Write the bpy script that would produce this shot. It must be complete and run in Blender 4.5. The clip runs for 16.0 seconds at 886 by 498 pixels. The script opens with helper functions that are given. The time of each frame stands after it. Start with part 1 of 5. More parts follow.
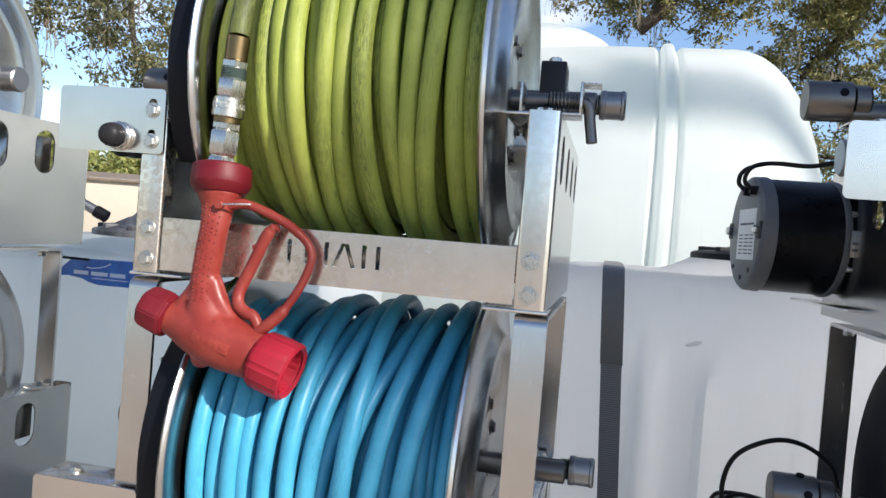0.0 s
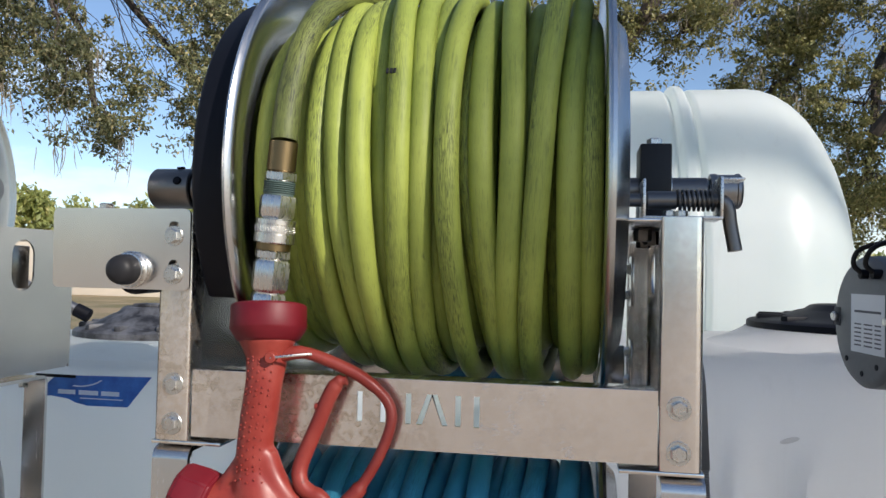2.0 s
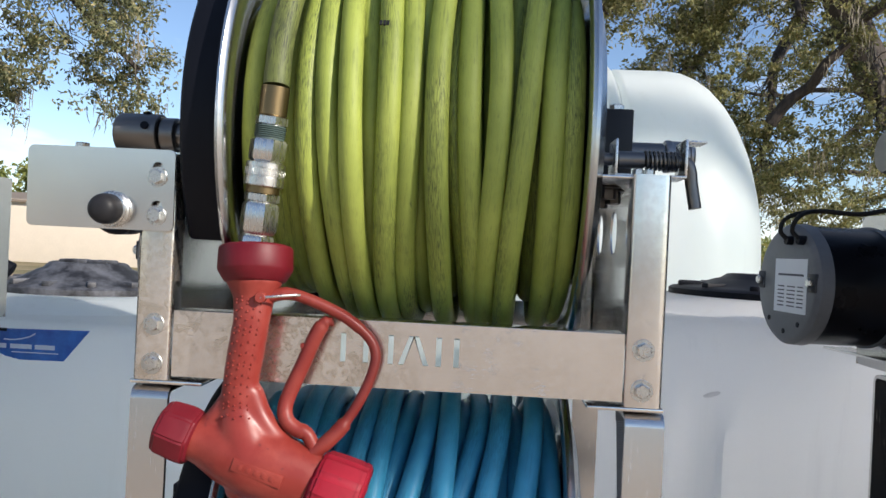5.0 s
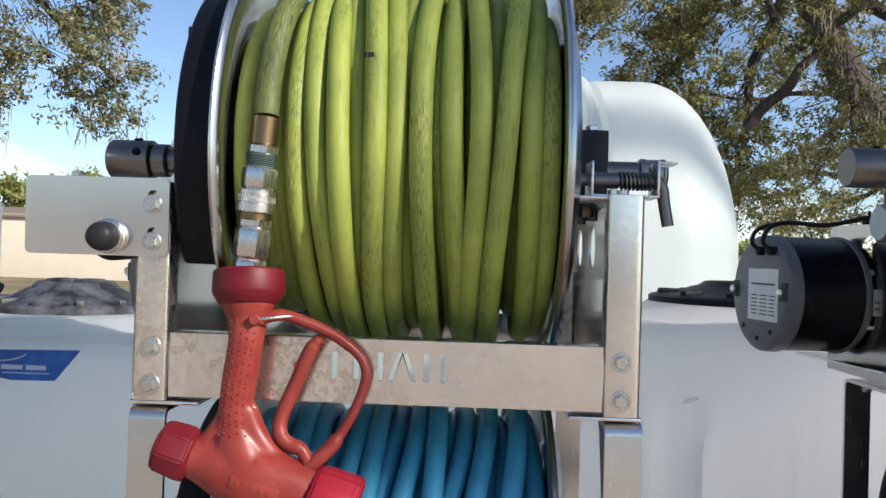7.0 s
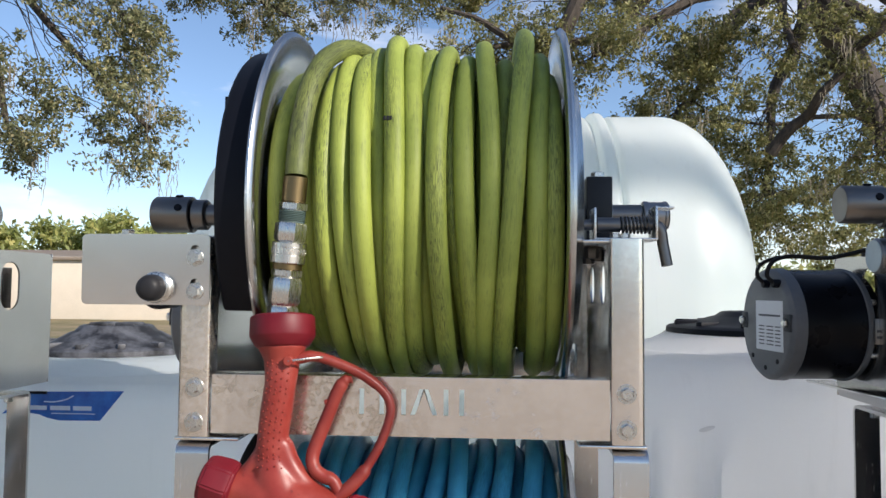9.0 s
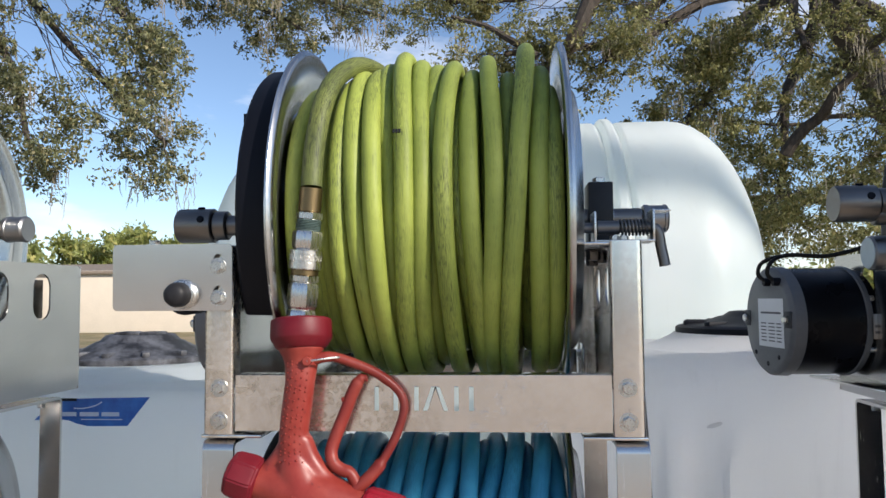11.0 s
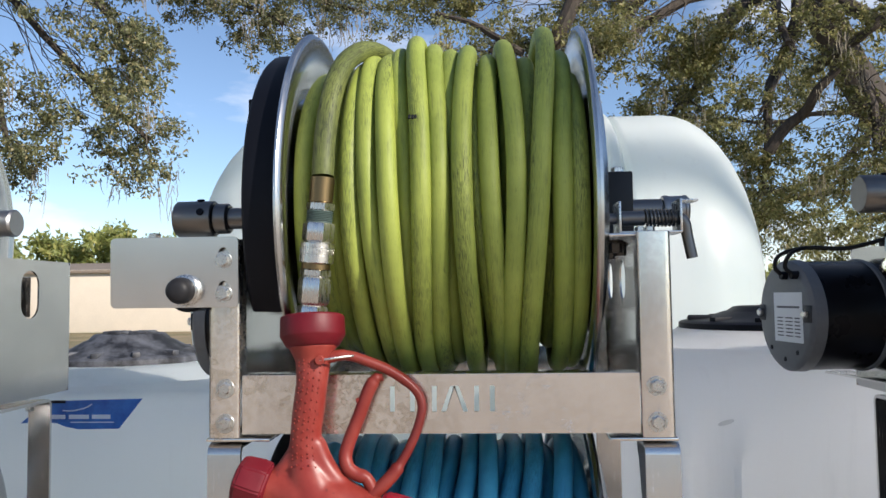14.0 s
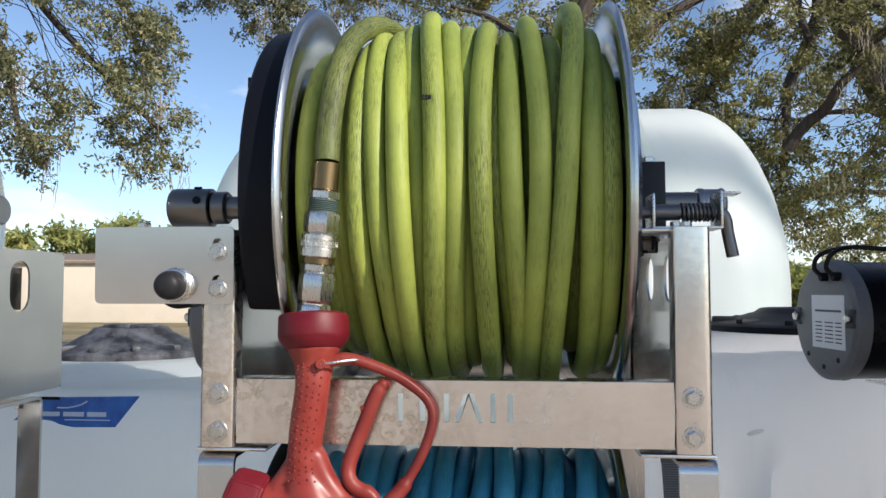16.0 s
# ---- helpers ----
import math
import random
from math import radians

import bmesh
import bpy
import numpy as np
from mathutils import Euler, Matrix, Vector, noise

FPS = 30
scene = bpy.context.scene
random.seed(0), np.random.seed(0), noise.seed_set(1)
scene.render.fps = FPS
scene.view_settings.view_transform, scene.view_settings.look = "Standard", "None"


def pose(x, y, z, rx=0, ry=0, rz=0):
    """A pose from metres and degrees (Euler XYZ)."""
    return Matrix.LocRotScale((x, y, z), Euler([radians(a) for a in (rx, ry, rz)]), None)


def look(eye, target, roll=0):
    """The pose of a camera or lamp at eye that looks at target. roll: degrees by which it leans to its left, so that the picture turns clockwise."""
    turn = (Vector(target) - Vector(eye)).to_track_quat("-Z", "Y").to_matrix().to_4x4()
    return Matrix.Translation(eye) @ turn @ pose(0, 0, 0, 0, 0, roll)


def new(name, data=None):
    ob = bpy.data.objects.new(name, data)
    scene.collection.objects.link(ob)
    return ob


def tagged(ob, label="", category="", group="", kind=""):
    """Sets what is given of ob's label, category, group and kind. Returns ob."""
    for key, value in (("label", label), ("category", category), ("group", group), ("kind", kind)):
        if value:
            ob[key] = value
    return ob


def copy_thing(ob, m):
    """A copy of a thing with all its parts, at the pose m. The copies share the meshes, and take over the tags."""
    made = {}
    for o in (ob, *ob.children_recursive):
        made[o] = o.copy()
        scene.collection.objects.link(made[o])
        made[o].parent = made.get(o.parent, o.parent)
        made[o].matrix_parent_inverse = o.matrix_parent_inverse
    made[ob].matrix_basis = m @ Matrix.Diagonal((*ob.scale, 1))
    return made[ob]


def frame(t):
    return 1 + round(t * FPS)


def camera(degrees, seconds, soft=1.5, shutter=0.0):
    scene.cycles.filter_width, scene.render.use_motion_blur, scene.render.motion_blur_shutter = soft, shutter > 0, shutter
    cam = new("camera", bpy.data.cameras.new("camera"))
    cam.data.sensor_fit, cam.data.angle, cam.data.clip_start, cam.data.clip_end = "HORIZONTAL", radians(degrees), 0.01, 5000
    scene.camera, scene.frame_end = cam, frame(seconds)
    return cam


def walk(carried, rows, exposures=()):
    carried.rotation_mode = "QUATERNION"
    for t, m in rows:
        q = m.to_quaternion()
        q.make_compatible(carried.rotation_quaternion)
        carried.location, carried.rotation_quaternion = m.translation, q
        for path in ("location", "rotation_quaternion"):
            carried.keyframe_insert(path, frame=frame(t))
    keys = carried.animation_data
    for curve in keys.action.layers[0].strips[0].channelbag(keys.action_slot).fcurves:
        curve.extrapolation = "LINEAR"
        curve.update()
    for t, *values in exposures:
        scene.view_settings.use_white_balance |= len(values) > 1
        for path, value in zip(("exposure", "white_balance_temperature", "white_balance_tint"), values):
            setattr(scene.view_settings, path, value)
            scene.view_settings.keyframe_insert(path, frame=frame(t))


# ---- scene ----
cam = camera(60.0, 16.0)
PATH = [
    (0, (0.316, -0.841, 1.489), (-0.104, 1.114, 1.454), 4.7),
    (0.5, (0.296, -0.876, 1.521), (-0.161, 1.071, 1.541), 2.9),
    (1, (0.246, -0.861, 1.54), (-0.203, 1.088, 1.58), 1.9),
    (1.5, (0.175, -0.735, 1.581), (-0.228, 1.223, 1.637), 1.4),
    (2, (0.145, -0.688, 1.581), (-0.196, 1.282, 1.644), 1.3),
    (2.5, (0.096, -0.71, 1.589), (-0.184, 1.269, 1.651), 1.5),
    (3, (0.064, -0.719, 1.575), (-0.157, 1.268, 1.628), 1.9),
    (3.5, (0.063, -0.719, 1.568), (-0.113, 1.272, 1.607), 2.2),
    (4, (0.072, -0.719, 1.562), (-0.071, 1.276, 1.577), 2.5),
    (6.5, (0.081, -0.755, 1.55), (0.017, 1.244, 1.553), 2.2),
    (7, (0.078, -0.762, 1.566), (0.019, 1.237, 1.591), 1.8),
    (7.5, (0.077, -0.777, 1.573), (0.003, 1.221, 1.628), 1.5),
    (8, (0.085, -0.8, 1.574), (-0.001, 1.197, 1.656), 1.2),
    (8.5, (0.089, -0.817, 1.578), (-0.02, 1.177, 1.676), 0.9),
    (11, (0.104, -0.879, 1.571), (-0.066, 1.11, 1.699), -0.5),
    (11.5, (0.091, -0.888, 1.573), (-0.057, 1.102, 1.71), -0.8),
    (12, (0.091, -0.9, 1.585), (-0.037, 1.09, 1.735), -1.0),
    (12.5, (0.093, -0.895, 1.583), (-0.027, 1.096, 1.733), -0.9),
    (13, (0.094, -0.89, 1.585), (-0.023, 1.102, 1.726), -0.8),
    (13.5, (0.083, -0.876, 1.577), (-0.035, 1.116, 1.71), -0.7),
    (14, (0.061, -0.838, 1.568), (-0.064, 1.155, 1.69), -0.8),
    (14.5, (0.06, -0.707, 1.584), (-0.073, 1.285, 1.703), -0.8),
    (15, (0.076, -0.64, 1.602), (-0.072, 1.351, 1.723), -0.7),
    (15.5, (0.068, -0.667, 1.592), (-0.087, 1.323, 1.716), -0.5),
    (16, (0.053, -0.762, 1.572), (-0.103, 1.229, 1.681), 0.0),
]
walk(cam, [(t, look(eye, target, roll)) for t, eye, target, roll in PATH], [(0.0, 0.78, 6720, 12), (0.5, 0.60, 6720, 12), (1.0, 0.50, 6720, 12), (1.6, 0.42, 6720, 12), (3.5, 0.54, 6720, 12), (7.0, 0.58, 6720, 12), (12.5, 0.50, 6720, 12), (16.0, 0.54, 6720, 12)])

# ---- light ----
SUN_AZ, SUN_EL = radians(126), radians(29)   # compass angle of the sun, clockwise from +y
sun_way = Vector((math.sin(SUN_AZ) * math.cos(SUN_EL), math.cos(SUN_AZ) * math.cos(SUN_EL), math.sin(SUN_EL)))
world = bpy.data.worlds.new("sky")
scene.world = world
world.use_nodes = True
wn = world.node_tree.nodes
wl = world.node_tree.links
sky = wn.new("ShaderNodeTexSky")
sky.sky_type = "NISHITA"
sky.sun_disc = False
sky.sun_elevation = SUN_EL
sky.sun_rotation = SUN_AZ
sky.air_density = 0.85
sky.dust_density = 0.12
sky.ozone_density = 2.8
# thin drifting cloud over the clear sky
wtc = wn.new("ShaderNodeTexCoord")
wmap = wn.new("ShaderNodeMapping")
wmap.inputs["Scale"].default_value = (1.0, 1.0, 3.2)
wcloud = wn.new("ShaderNodeTexNoise")
wcloud.inputs["Scale"].default_value = 3.2
wcloud.inputs["Detail"].default_value = 7
wcloud.inputs["Roughness"].default_value = 0.55
wramp = wn.new("ShaderNodeValToRGB")
wramp.color_ramp.elements[0].position = 0.53
wramp.color_ramp.elements[1].position = 0.78
wramp.color_ramp.elements[0].color = (0, 0, 0, 1)
wramp.color_ramp.elements[1].color = (0.8, 0.8, 0.8, 1)
wmix = wn.new("ShaderNodeMix")
wmix.data_type = "RGBA"
wmix.inputs[7].default_value = (8.0, 8.2, 8.6, 1)
wl.new(wtc.outputs["Generated"], wmap.inputs["Vector"])
wl.new(wmap.outputs["Vector"], wcloud.inputs["Vector"])
wl.new(wcloud.outputs["Fac"], wramp.inputs["Fac"])
wl.new(wramp.outputs["Color"], wmix.inputs[0])
wl.new(sky.outputs["Color"], wmix.inputs[6])
wl.new(wmix.outputs[2], wn["Background"].inputs["Color"])
wn["Background"].inputs["Strength"].default_value = 0.12
sun = new("sun", bpy.data.lights.new("sun", "SUN"))
sun.data.energy = 4.6
sun.data.angle = radians(0.6)
sun.data.color = (1.0, 0.95, 0.87)
sun.matrix_world = look(sun_way * 30, (0, 0, 0))


# ---- materials ----
class Nodes:
    """A small wrapper to write node materials briefly."""

    def __init__(self, name, rough=0.5, metal=0.0):
        self.m = bpy.data.materials.new(name)
        self.m.use_nodes = True
        self.n, self.l = self.m.node_tree.nodes, self.m.node_tree.links
        self.b = self.n["Principled BSDF"]
        self.b.inputs["Roughness"].default_value = rough
        self.b.inputs["Metallic"].default_value = metal
        self.out = self.n["Material Output"]

    def add(self, kind, **values):
        node = self.n.new("ShaderNode" + kind)
        for key, value in values.items():
            node.inputs[key].default_value = value
        return node

    def link(self, a, b):
        self.l.new(a, b)

    def coords(self, scale=(1, 1, 1), generated="Object"):
        tc = self.add("TexCoord")
        mp = self.add("Mapping")
        mp.inputs["Scale"].default_value = scale
        self.link(tc.outputs[generated], mp.inputs["Vector"])
        return mp.outputs["Vector"]

    def noise(self, scale, detail=4, rough=0.5, vec=None):
        t = self.add("TexNoise", Scale=scale, Detail=detail, Roughness=rough)
        if vec is not None:
            self.link(vec, t.inputs["Vector"])
        return t.outputs["Fac"]

    def ramp(self, fac, stops):
        r = self.add("ValToRGB")
        e = r.color_ramp.elements
        while len(e) < len(stops):
            e.new(0.5)
        for k, (pos, col) in enumerate(stops):
            e[k].position = pos
            e[k].color = (*col, 1) if len(col) == 3 else col
        self.link(fac, r.inputs["Fac"])
        return r.outputs["Color"]

    def mix(self, fac, a, b, blend="MIX"):
        m = self.add("Mix")
        m.data_type = "RGBA"
        m.blend_type = blend
        for slot, v in ((0, fac), (6, a), (7, b)):
            if isinstance(v, (int, float)):
                m.inputs[slot].default_value = v
            elif isinstance(v, tuple):
                m.inputs[slot].default_value = (*v, 1)
            else:
                self.link(v, m.inputs[slot])
        return m.outputs[2]

    def bump(self, height, strength=0.3, dist=0.001):
        b = self.add("Bump", Strength=strength, Distance=dist)
        self.link(height, b.inputs["Height"])
        self.link(b.outputs["Normal"], self.b.inputs["Normal"])

    def color(self, c):
        if isinstance(c, tuple):
            self.b.inputs["Base Color"].default_value = (*c, 1)
        else:
            self.link(c, self.b.inputs["Base Color"])

    def rough(self, r):
        self.link(r, self.b.inputs["Roughness"])


def grey(v):
    return (v, v, v)


def steel(name, base, rough, brush=(2, 60, 60), spots=0.0, metal=1.0, grainy=1.0):
    w = Nodes(name, rough, metal)
    v = w.coords()
    grain = w.noise(18, 3, 0.6, w.coords(brush))
    blotch = w.noise(9, 5, 0.6, v)
    c = w.mix(w.ramp(blotch, [(0.3, grey(0)), (0.7, grey(1))]), tuple(x * 0.86 for x in base), base)
    if spots:
        # dried drops: close tan rings towards one end, loose pale lime blots towards the other
        sep = w.add("SeparateXYZ")
        w.link(v, sep.inputs[0])
        side = w.add("MapRange")
        side.inputs["From Min"].default_value, side.inputs["From Max"].default_value = -0.06, 0.08
        w.link(sep.outputs["X"], side.inputs["Value"])
        end = w.mix(0.35, side.outputs["Result"], w.noise(9, 3, 0.5, v))
        warp = w.mix(0.010, v, w.add("TexNoise", Scale=120.0).outputs["Color"])
        cell = w.add("TexVoronoi", Scale=150.0)
        w.link(warp, cell.inputs["Vector"])
        ring = w.ramp(cell.outputs["Distance"], [(0.10, grey(0.30)), (0.34, grey(0.45)), (0.42, grey(1)), (0.52, grey(1)), (0.60, grey(0))])
        where = w.ramp(w.noise(14, 4, 0.6, v), [(0.40, grey(0)), (0.52, grey(1))])
        tan = w.mix(1.0, w.mix(1.0, ring, where, "MULTIPLY"), w.ramp(end, [(0.30, grey(1)), (0.62, grey(0.25))]), "MULTIPLY")
        c = w.mix(w.mix(1.0, tan, grey(0.9 * spots), "MULTIPLY"), c, tuple(x * f for x, f in zip(base, (0.66, 0.57, 0.46))))
        dot = w.add("TexVoronoi", Scale=70.0)
        w.link(w.mix(0.03, v, w.add("TexNoise", Scale=70.0).outputs["Color"]), dot.inputs["Vector"])
        blot = w.ramp(dot.outputs["Distance"], [(0.16, grey(0.5)), (0.24, grey(1)), (0.31, grey(0))])
        rare = w.ramp(w.noise(12, 3, 0.6, v), [(0.48, grey(0)), (0.56, grey(1))])
        pale = w.mix(1.0, w.mix(1.0, blot, rare, "MULTIPLY"), w.ramp(end, [(0.40, grey(0.1 * spots)), (0.66, grey(0.9 * spots))]), "MULTIPLY")
        rim = w.mix(1.0, w.ramp(dot.outputs["Distance"], [(0.22, grey(0)), (0.29, grey(0.7)), (0.35, grey(0))]), w.mix(1.0, rare, w.ramp(end, [(0.40, grey(0)), (0.66, grey(spots))]), "MULTIPLY"), "MULTIPLY")
        c = w.mix(rim, w.mix(pale, c, grey(0.80)), tuple(x * 0.55 for x in base))
        w.link(w.mix(pale, grey(metal), grey(0.35)), w.b.inputs["Metallic"])
        speck = w.noise(330, 2, 0.5, v)
        c = w.mix(w.ramp(speck, [(0.66, grey(0)), (0.74, grey(0.35 * spots))]), c, tuple(x * 0.4 for x in base))
        both = w.mix(1.0, tan, pale, "ADD")
        w.rough(w.mix(both, w.ramp(grain, [(0.2, grey(rough - 0.025)), (0.8, grey(rough + 0.035))]), grey(rough + 0.13)))
    else:
        w.rough(w.ramp(grain, [(0.2, grey(rough - 0.08 * grainy)), (0.8, grey(rough + 0.1 * grainy))]))
    w.color(c)
    w.bump(grain, 0.03 * grainy, 0.0005)
    return w.m


M = {}
M["stainless"] = steel("brushed_stainless", (0.83, 0.80, 0.765), 0.17, (1.2, 40, 70), 1.0, 0.94)
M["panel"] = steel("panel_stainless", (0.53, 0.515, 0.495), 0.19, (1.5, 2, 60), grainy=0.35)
M["plate"] = steel("clean_stainless", (0.78, 0.755, 0.73), 0.20, (1.2, 60, 60), grainy=0.3)
M["strap_steel"] = steel("plain_stainless", (0.66, 0.64, 0.615), 0.26, (40, 40, 1.5), grainy=0.2)
M["flange"] = steel("spun_aluminium", (0.54, 0.54, 0.535), 0.25, (30, 8, 8), grainy=0.3)
M["chrome"] = steel("zinc_plated_steel", (0.66, 0.65, 0.62), 0.27, (20, 20, 4))
M["bolt"] = steel("bolt_steel", (0.66, 0.65, 0.62), 0.28, (20, 20, 20))
M["dark_steel"] = steel("dark_oiled_steel", (0.20, 0.185, 0.17), 0.36, (3, 40, 40))
M["brass"] = steel("tarnished_brass_ferrule", (0.205, 0.150, 0.078), 0.38, (40, 40, 3))
M["cast"] = steel("cast_aluminium", (0.34, 0.335, 0.33), 0.38, (20, 20, 20))


def plain(name, base, rough, scale=40.0, vary=0.18, bump=0.15, dist=0.0006, metal=0.0):
    w = Nodes(name, rough, metal)
    v = w.coords()
    a = w.noise(scale, 5, 0.6, v)
    b = w.noise(scale / 7, 3, 0.5, v)
    lo, hi = tuple(x * (1 - vary) for x in base), tuple(min(1, x * (1 + vary)) for x in base)
    w.color(w.mix(0.5, w.ramp(a, [(0.3, lo), (0.7, hi)]), w.ramp(b, [(0.3, lo), (0.7, hi)])))
    w.rough(w.ramp(b, [(0.3, grey(max(0.02, rough - 0.07))), (0.7, grey(rough + 0.07))]))
    w.bump(a, bump, dist)
    if max(base) < 0.06:
        w.b.inputs["Specular IOR Level"].default_value = 0.18
    return w.m


M["black_plastic"] = plain("black_plastic", (0.0035, 0.004, 0.007), 0.55, 90, 0.2)
M["grey_plastic"] = plain("grey_black_plastic", (0.045, 0.047, 0.05), 0.45, 90, 0.2)
M["block"] = plain("black_bearing_block", (0.02, 0.021, 0.023), 0.33, 60, 0.2)
M["grey_cap"] = plain("grey_painted_casting", (0.13, 0.135, 0.14), 0.48, 120, 0.12)
M["rubber"] = plain("black_rubber", (0.018, 0.018, 0.02), 0.5, 120, 0.25)
M["motor_black"] = plain("black_enamel", (0.006, 0.006, 0.008), 0.30, 150, 0.2, 0.1)
M["cable"] = plain("cable_jacket", (0.012, 0.012, 0.012), 0.45, 200, 0.2)
M["spring"] = M["dark_steel"]
M["paper"] = plain("printed_label", (0.72, 0.73, 0.74), 0.5, 30, 0.04)
M["ink"] = plain("label_ink", (0.08, 0.08, 0.09), 0.6, 60, 0.1)
M["tape"] = plain("thread_tape", (0.055, 0.085, 0.078), 0.5, 90, 0.2)
M["white_mark"] = plain("sticker_white", (0.62, 0.72, 0.84), 0.5, 60, 0.1)
M["can"] = plain("solenoid_can", (0.50, 0.60, 0.62), 0.4, 60, 0.08)


def hose_mat(name, base, light, dirt, wear=1.0, rough=0.46):
    """Rubber hose: dusty rubber with lengthwise scuffs and hair cracks; u runs along, v round the hose."""
    w = Nodes(name, rough)
    long_ = w.noise(1.0, 6, 0.65, w.coords((30, 420, 1), "UV"))
    wide = w.noise(3.0, 4, 0.6, w.coords((5, 14, 1), "UV"))
    ob = w.noise(9, 4, 0.6, w.coords())
    c = w.mix(w.ramp(ob, [(0.35, grey(0)), (0.68, grey(1))]), base, light)
    scuff = w.ramp(long_, [(0.50, grey(0)), (0.62, grey(1))])
    where = w.ramp(wide, [(0.48, grey(0)), (0.68, grey(0.6 * wear))])
    c = w.mix(w.mix(1.0, scuff, where, "MULTIPLY"), c, dirt)
    fine = w.noise(1.0, 4, 0.65, w.coords((90, 1500, 1), "UV"))
    c = w.mix(w.ramp(fine, [(0.56, grey(0)), (0.68, grey(0.5 * wear))]), c, dirt)
    # hair cracks and rubbed grime on some stretches
    crack = w.ramp(w.noise(1.0, 5, 0.7, w.coords((75, 1500, 1), "UV")), [(0.49, grey(0)), (0.56, grey(0.85))])
    stretch = w.ramp(w.noise(1.0, 3, 0.55, w.coords((3.5, 22, 1), "UV")), [(0.51 if wear <= 1 else 0.36, grey(0)), (0.60 if wear <= 1 else 0.46, grey(min(1, wear)))])
    c = w.mix(w.mix(1.0, crack, stretch, "MULTIPLY"), c, tuple(x * 0.7 for x in dirt))
    stain = w.ramp(w.noise(1.0, 3, 0.5, w.coords((28, 110, 1), "UV")), [(0.70, grey(0)), (0.76, grey(0.7 * wear))])
    c = w.mix(stain, c, dirt)
    w.color(c)
    w.rough(w.ramp(wide, [(0.3, grey(rough)), (0.7, grey(rough + 0.16))]))
    w.b.inputs["Specular IOR Level"].default_value = 0.35
    w.bump(w.mix(0.5, long_, fine), 0.3, 0.0006)
    return w.m


M["green"] = hose_mat("lime_hose_rubber", (0.232, 0.285, 0.052), (0.350, 0.398, 0.080), (0.066, 0.084, 0.028))
M["green_end"] = hose_mat("grimy_lime_hose_rubber", (0.085, 0.105, 0.030), (0.165, 0.190, 0.050), (0.015, 0.019, 0.010), 1.7, 0.5)
M["blue"] = hose_mat("blue_hose_rubber", (0.040, 0.268, 0.42), (0.075, 0.41, 0.60), (0.014, 0.10, 0.17), 0.5, 0.28)


def red_mat(name, base, worn, rough):
    w = Nodes(name, rough)
    v = w.coords()
    a = w.noise(25, 6, 0.65, v)
    b = w.noise(160, 3, 0.5, v)
    c = w.mix(w.ramp(a, [(0.4, grey(0)), (0.7, grey(1))]), base, worn)
    c = w.mix(w.ramp(b, [(0.66, grey(0)), (0.76, grey(0.6))]), c, (0.10, 0.02, 0.018))
    w.color(c)
    w.rough(w.ramp(a, [(0.3, grey(rough - 0.08)), (0.7, grey(rough + 0.12))]))
    w.b.inputs["Specular IOR Level"].default_value = 0.32
    w.bump(b, 0.12, 0.0005)
    return w.m


M["red"] = red_mat("faded_red_rubber_coating", (0.205, 0.026, 0.020), (0.275, 0.047, 0.034), 0.38)
M["collar_red"] = red_mat("dark_crimson_rubber", (0.105, 0.004, 0.009), (0.14, 0.006, 0.013), 0.48)
M["crimson"] = red_mat("crimson_rubber_bumper", (0.34, 0.012, 0.028), (0.27, 0.010, 0.022), 0.5)


def poly_mat(name, base, tint, through_=0.66):
    """Translucent white polyethylene."""
    w = Nodes(name, 0.36)
    v = w.coords()
    big = w.noise(2.2, 3, 0.5, v)
    small = w.noise(45, 4, 0.6, v)
    streak = w.noise(1.0, 5, 0.6, w.coords((22, 22, 1.2)))
    c = w.mix(w.ramp(big, [(0.35, grey(0)), (0.7, grey(1))]), base, tint)
    c = w.mix(w.ramp(streak, [(0.60, grey(0)), (0.8, grey(0.35))]), c, tuple(x * 0.8 for x in base))
    w.color(c)
    w.bump(small, 0.08, 0.001)
    t = w.add("BsdfTranslucent")
    w.link(c, t.inputs["Color"])
    mixer = w.add("MixShader")
    mixer.inputs[0].default_value = through_
    w.link(w.b.outputs[0], mixer.inputs[1])
    w.link(t.outputs[0], mixer.inputs[2])
    w.link(mixer.outputs[0], w.out.inputs["Surface"])
    return w.m


M["poly"] = poly_mat("white_polyethylene", (0.98, 0.972, 0.962), (0.97, 0.965, 0.96), 0.80)
M["scuff"] = poly_mat("scuffed_polyethylene", (0.80, 0.79, 0.785), (0.72, 0.715, 0.71), 0.80)
# the left tank's white plastic, with bluish sky-lit shade put into its colour
M["poly_shaded"] = poly_mat("sky_shaded_polyethylene", (0.915, 0.935, 0.935), (0.85, 0.895, 0.90), 0.79)
# tint mixes the plastic's greenish tone with leaf-shade dapple painted in
M["poly_big"] = poly_mat("dapple_tinted_polyethylene", (0.825, 0.855, 0.84), (0.725, 0.79, 0.77), 0.6)

w = Nodes("dusty_lid_plastic", 0.55)
dust = w.ramp(w.noise(14, 6, 0.7, w.coords()), [(0.42, grey(0)), (0.62, grey(1))])
w.color(w.mix(dust, (0.012, 0.012, 0.014), (0.10, 0.105, 0.12)))
w.bump(w.noise(120, 3, 0.5, w.coords()), 0.2, 0.001)
M["lid"] = w.m

w = Nodes("ribbed_strap", 0.55)
wave = w.add("TexWave", Scale=78.0)
wave.bands_direction = "Z"
w.link(w.coords(), wave.inputs["Vector"])
w.color(w.ramp(wave.outputs["Fac"], [(0.1, (0.125, 0.12, 0.116)), (0.9, (0.225, 0.22, 0.21))]))
w.bump(wave.outputs["Fac"], 0.5, 0.001)
M["strap"] = w.m

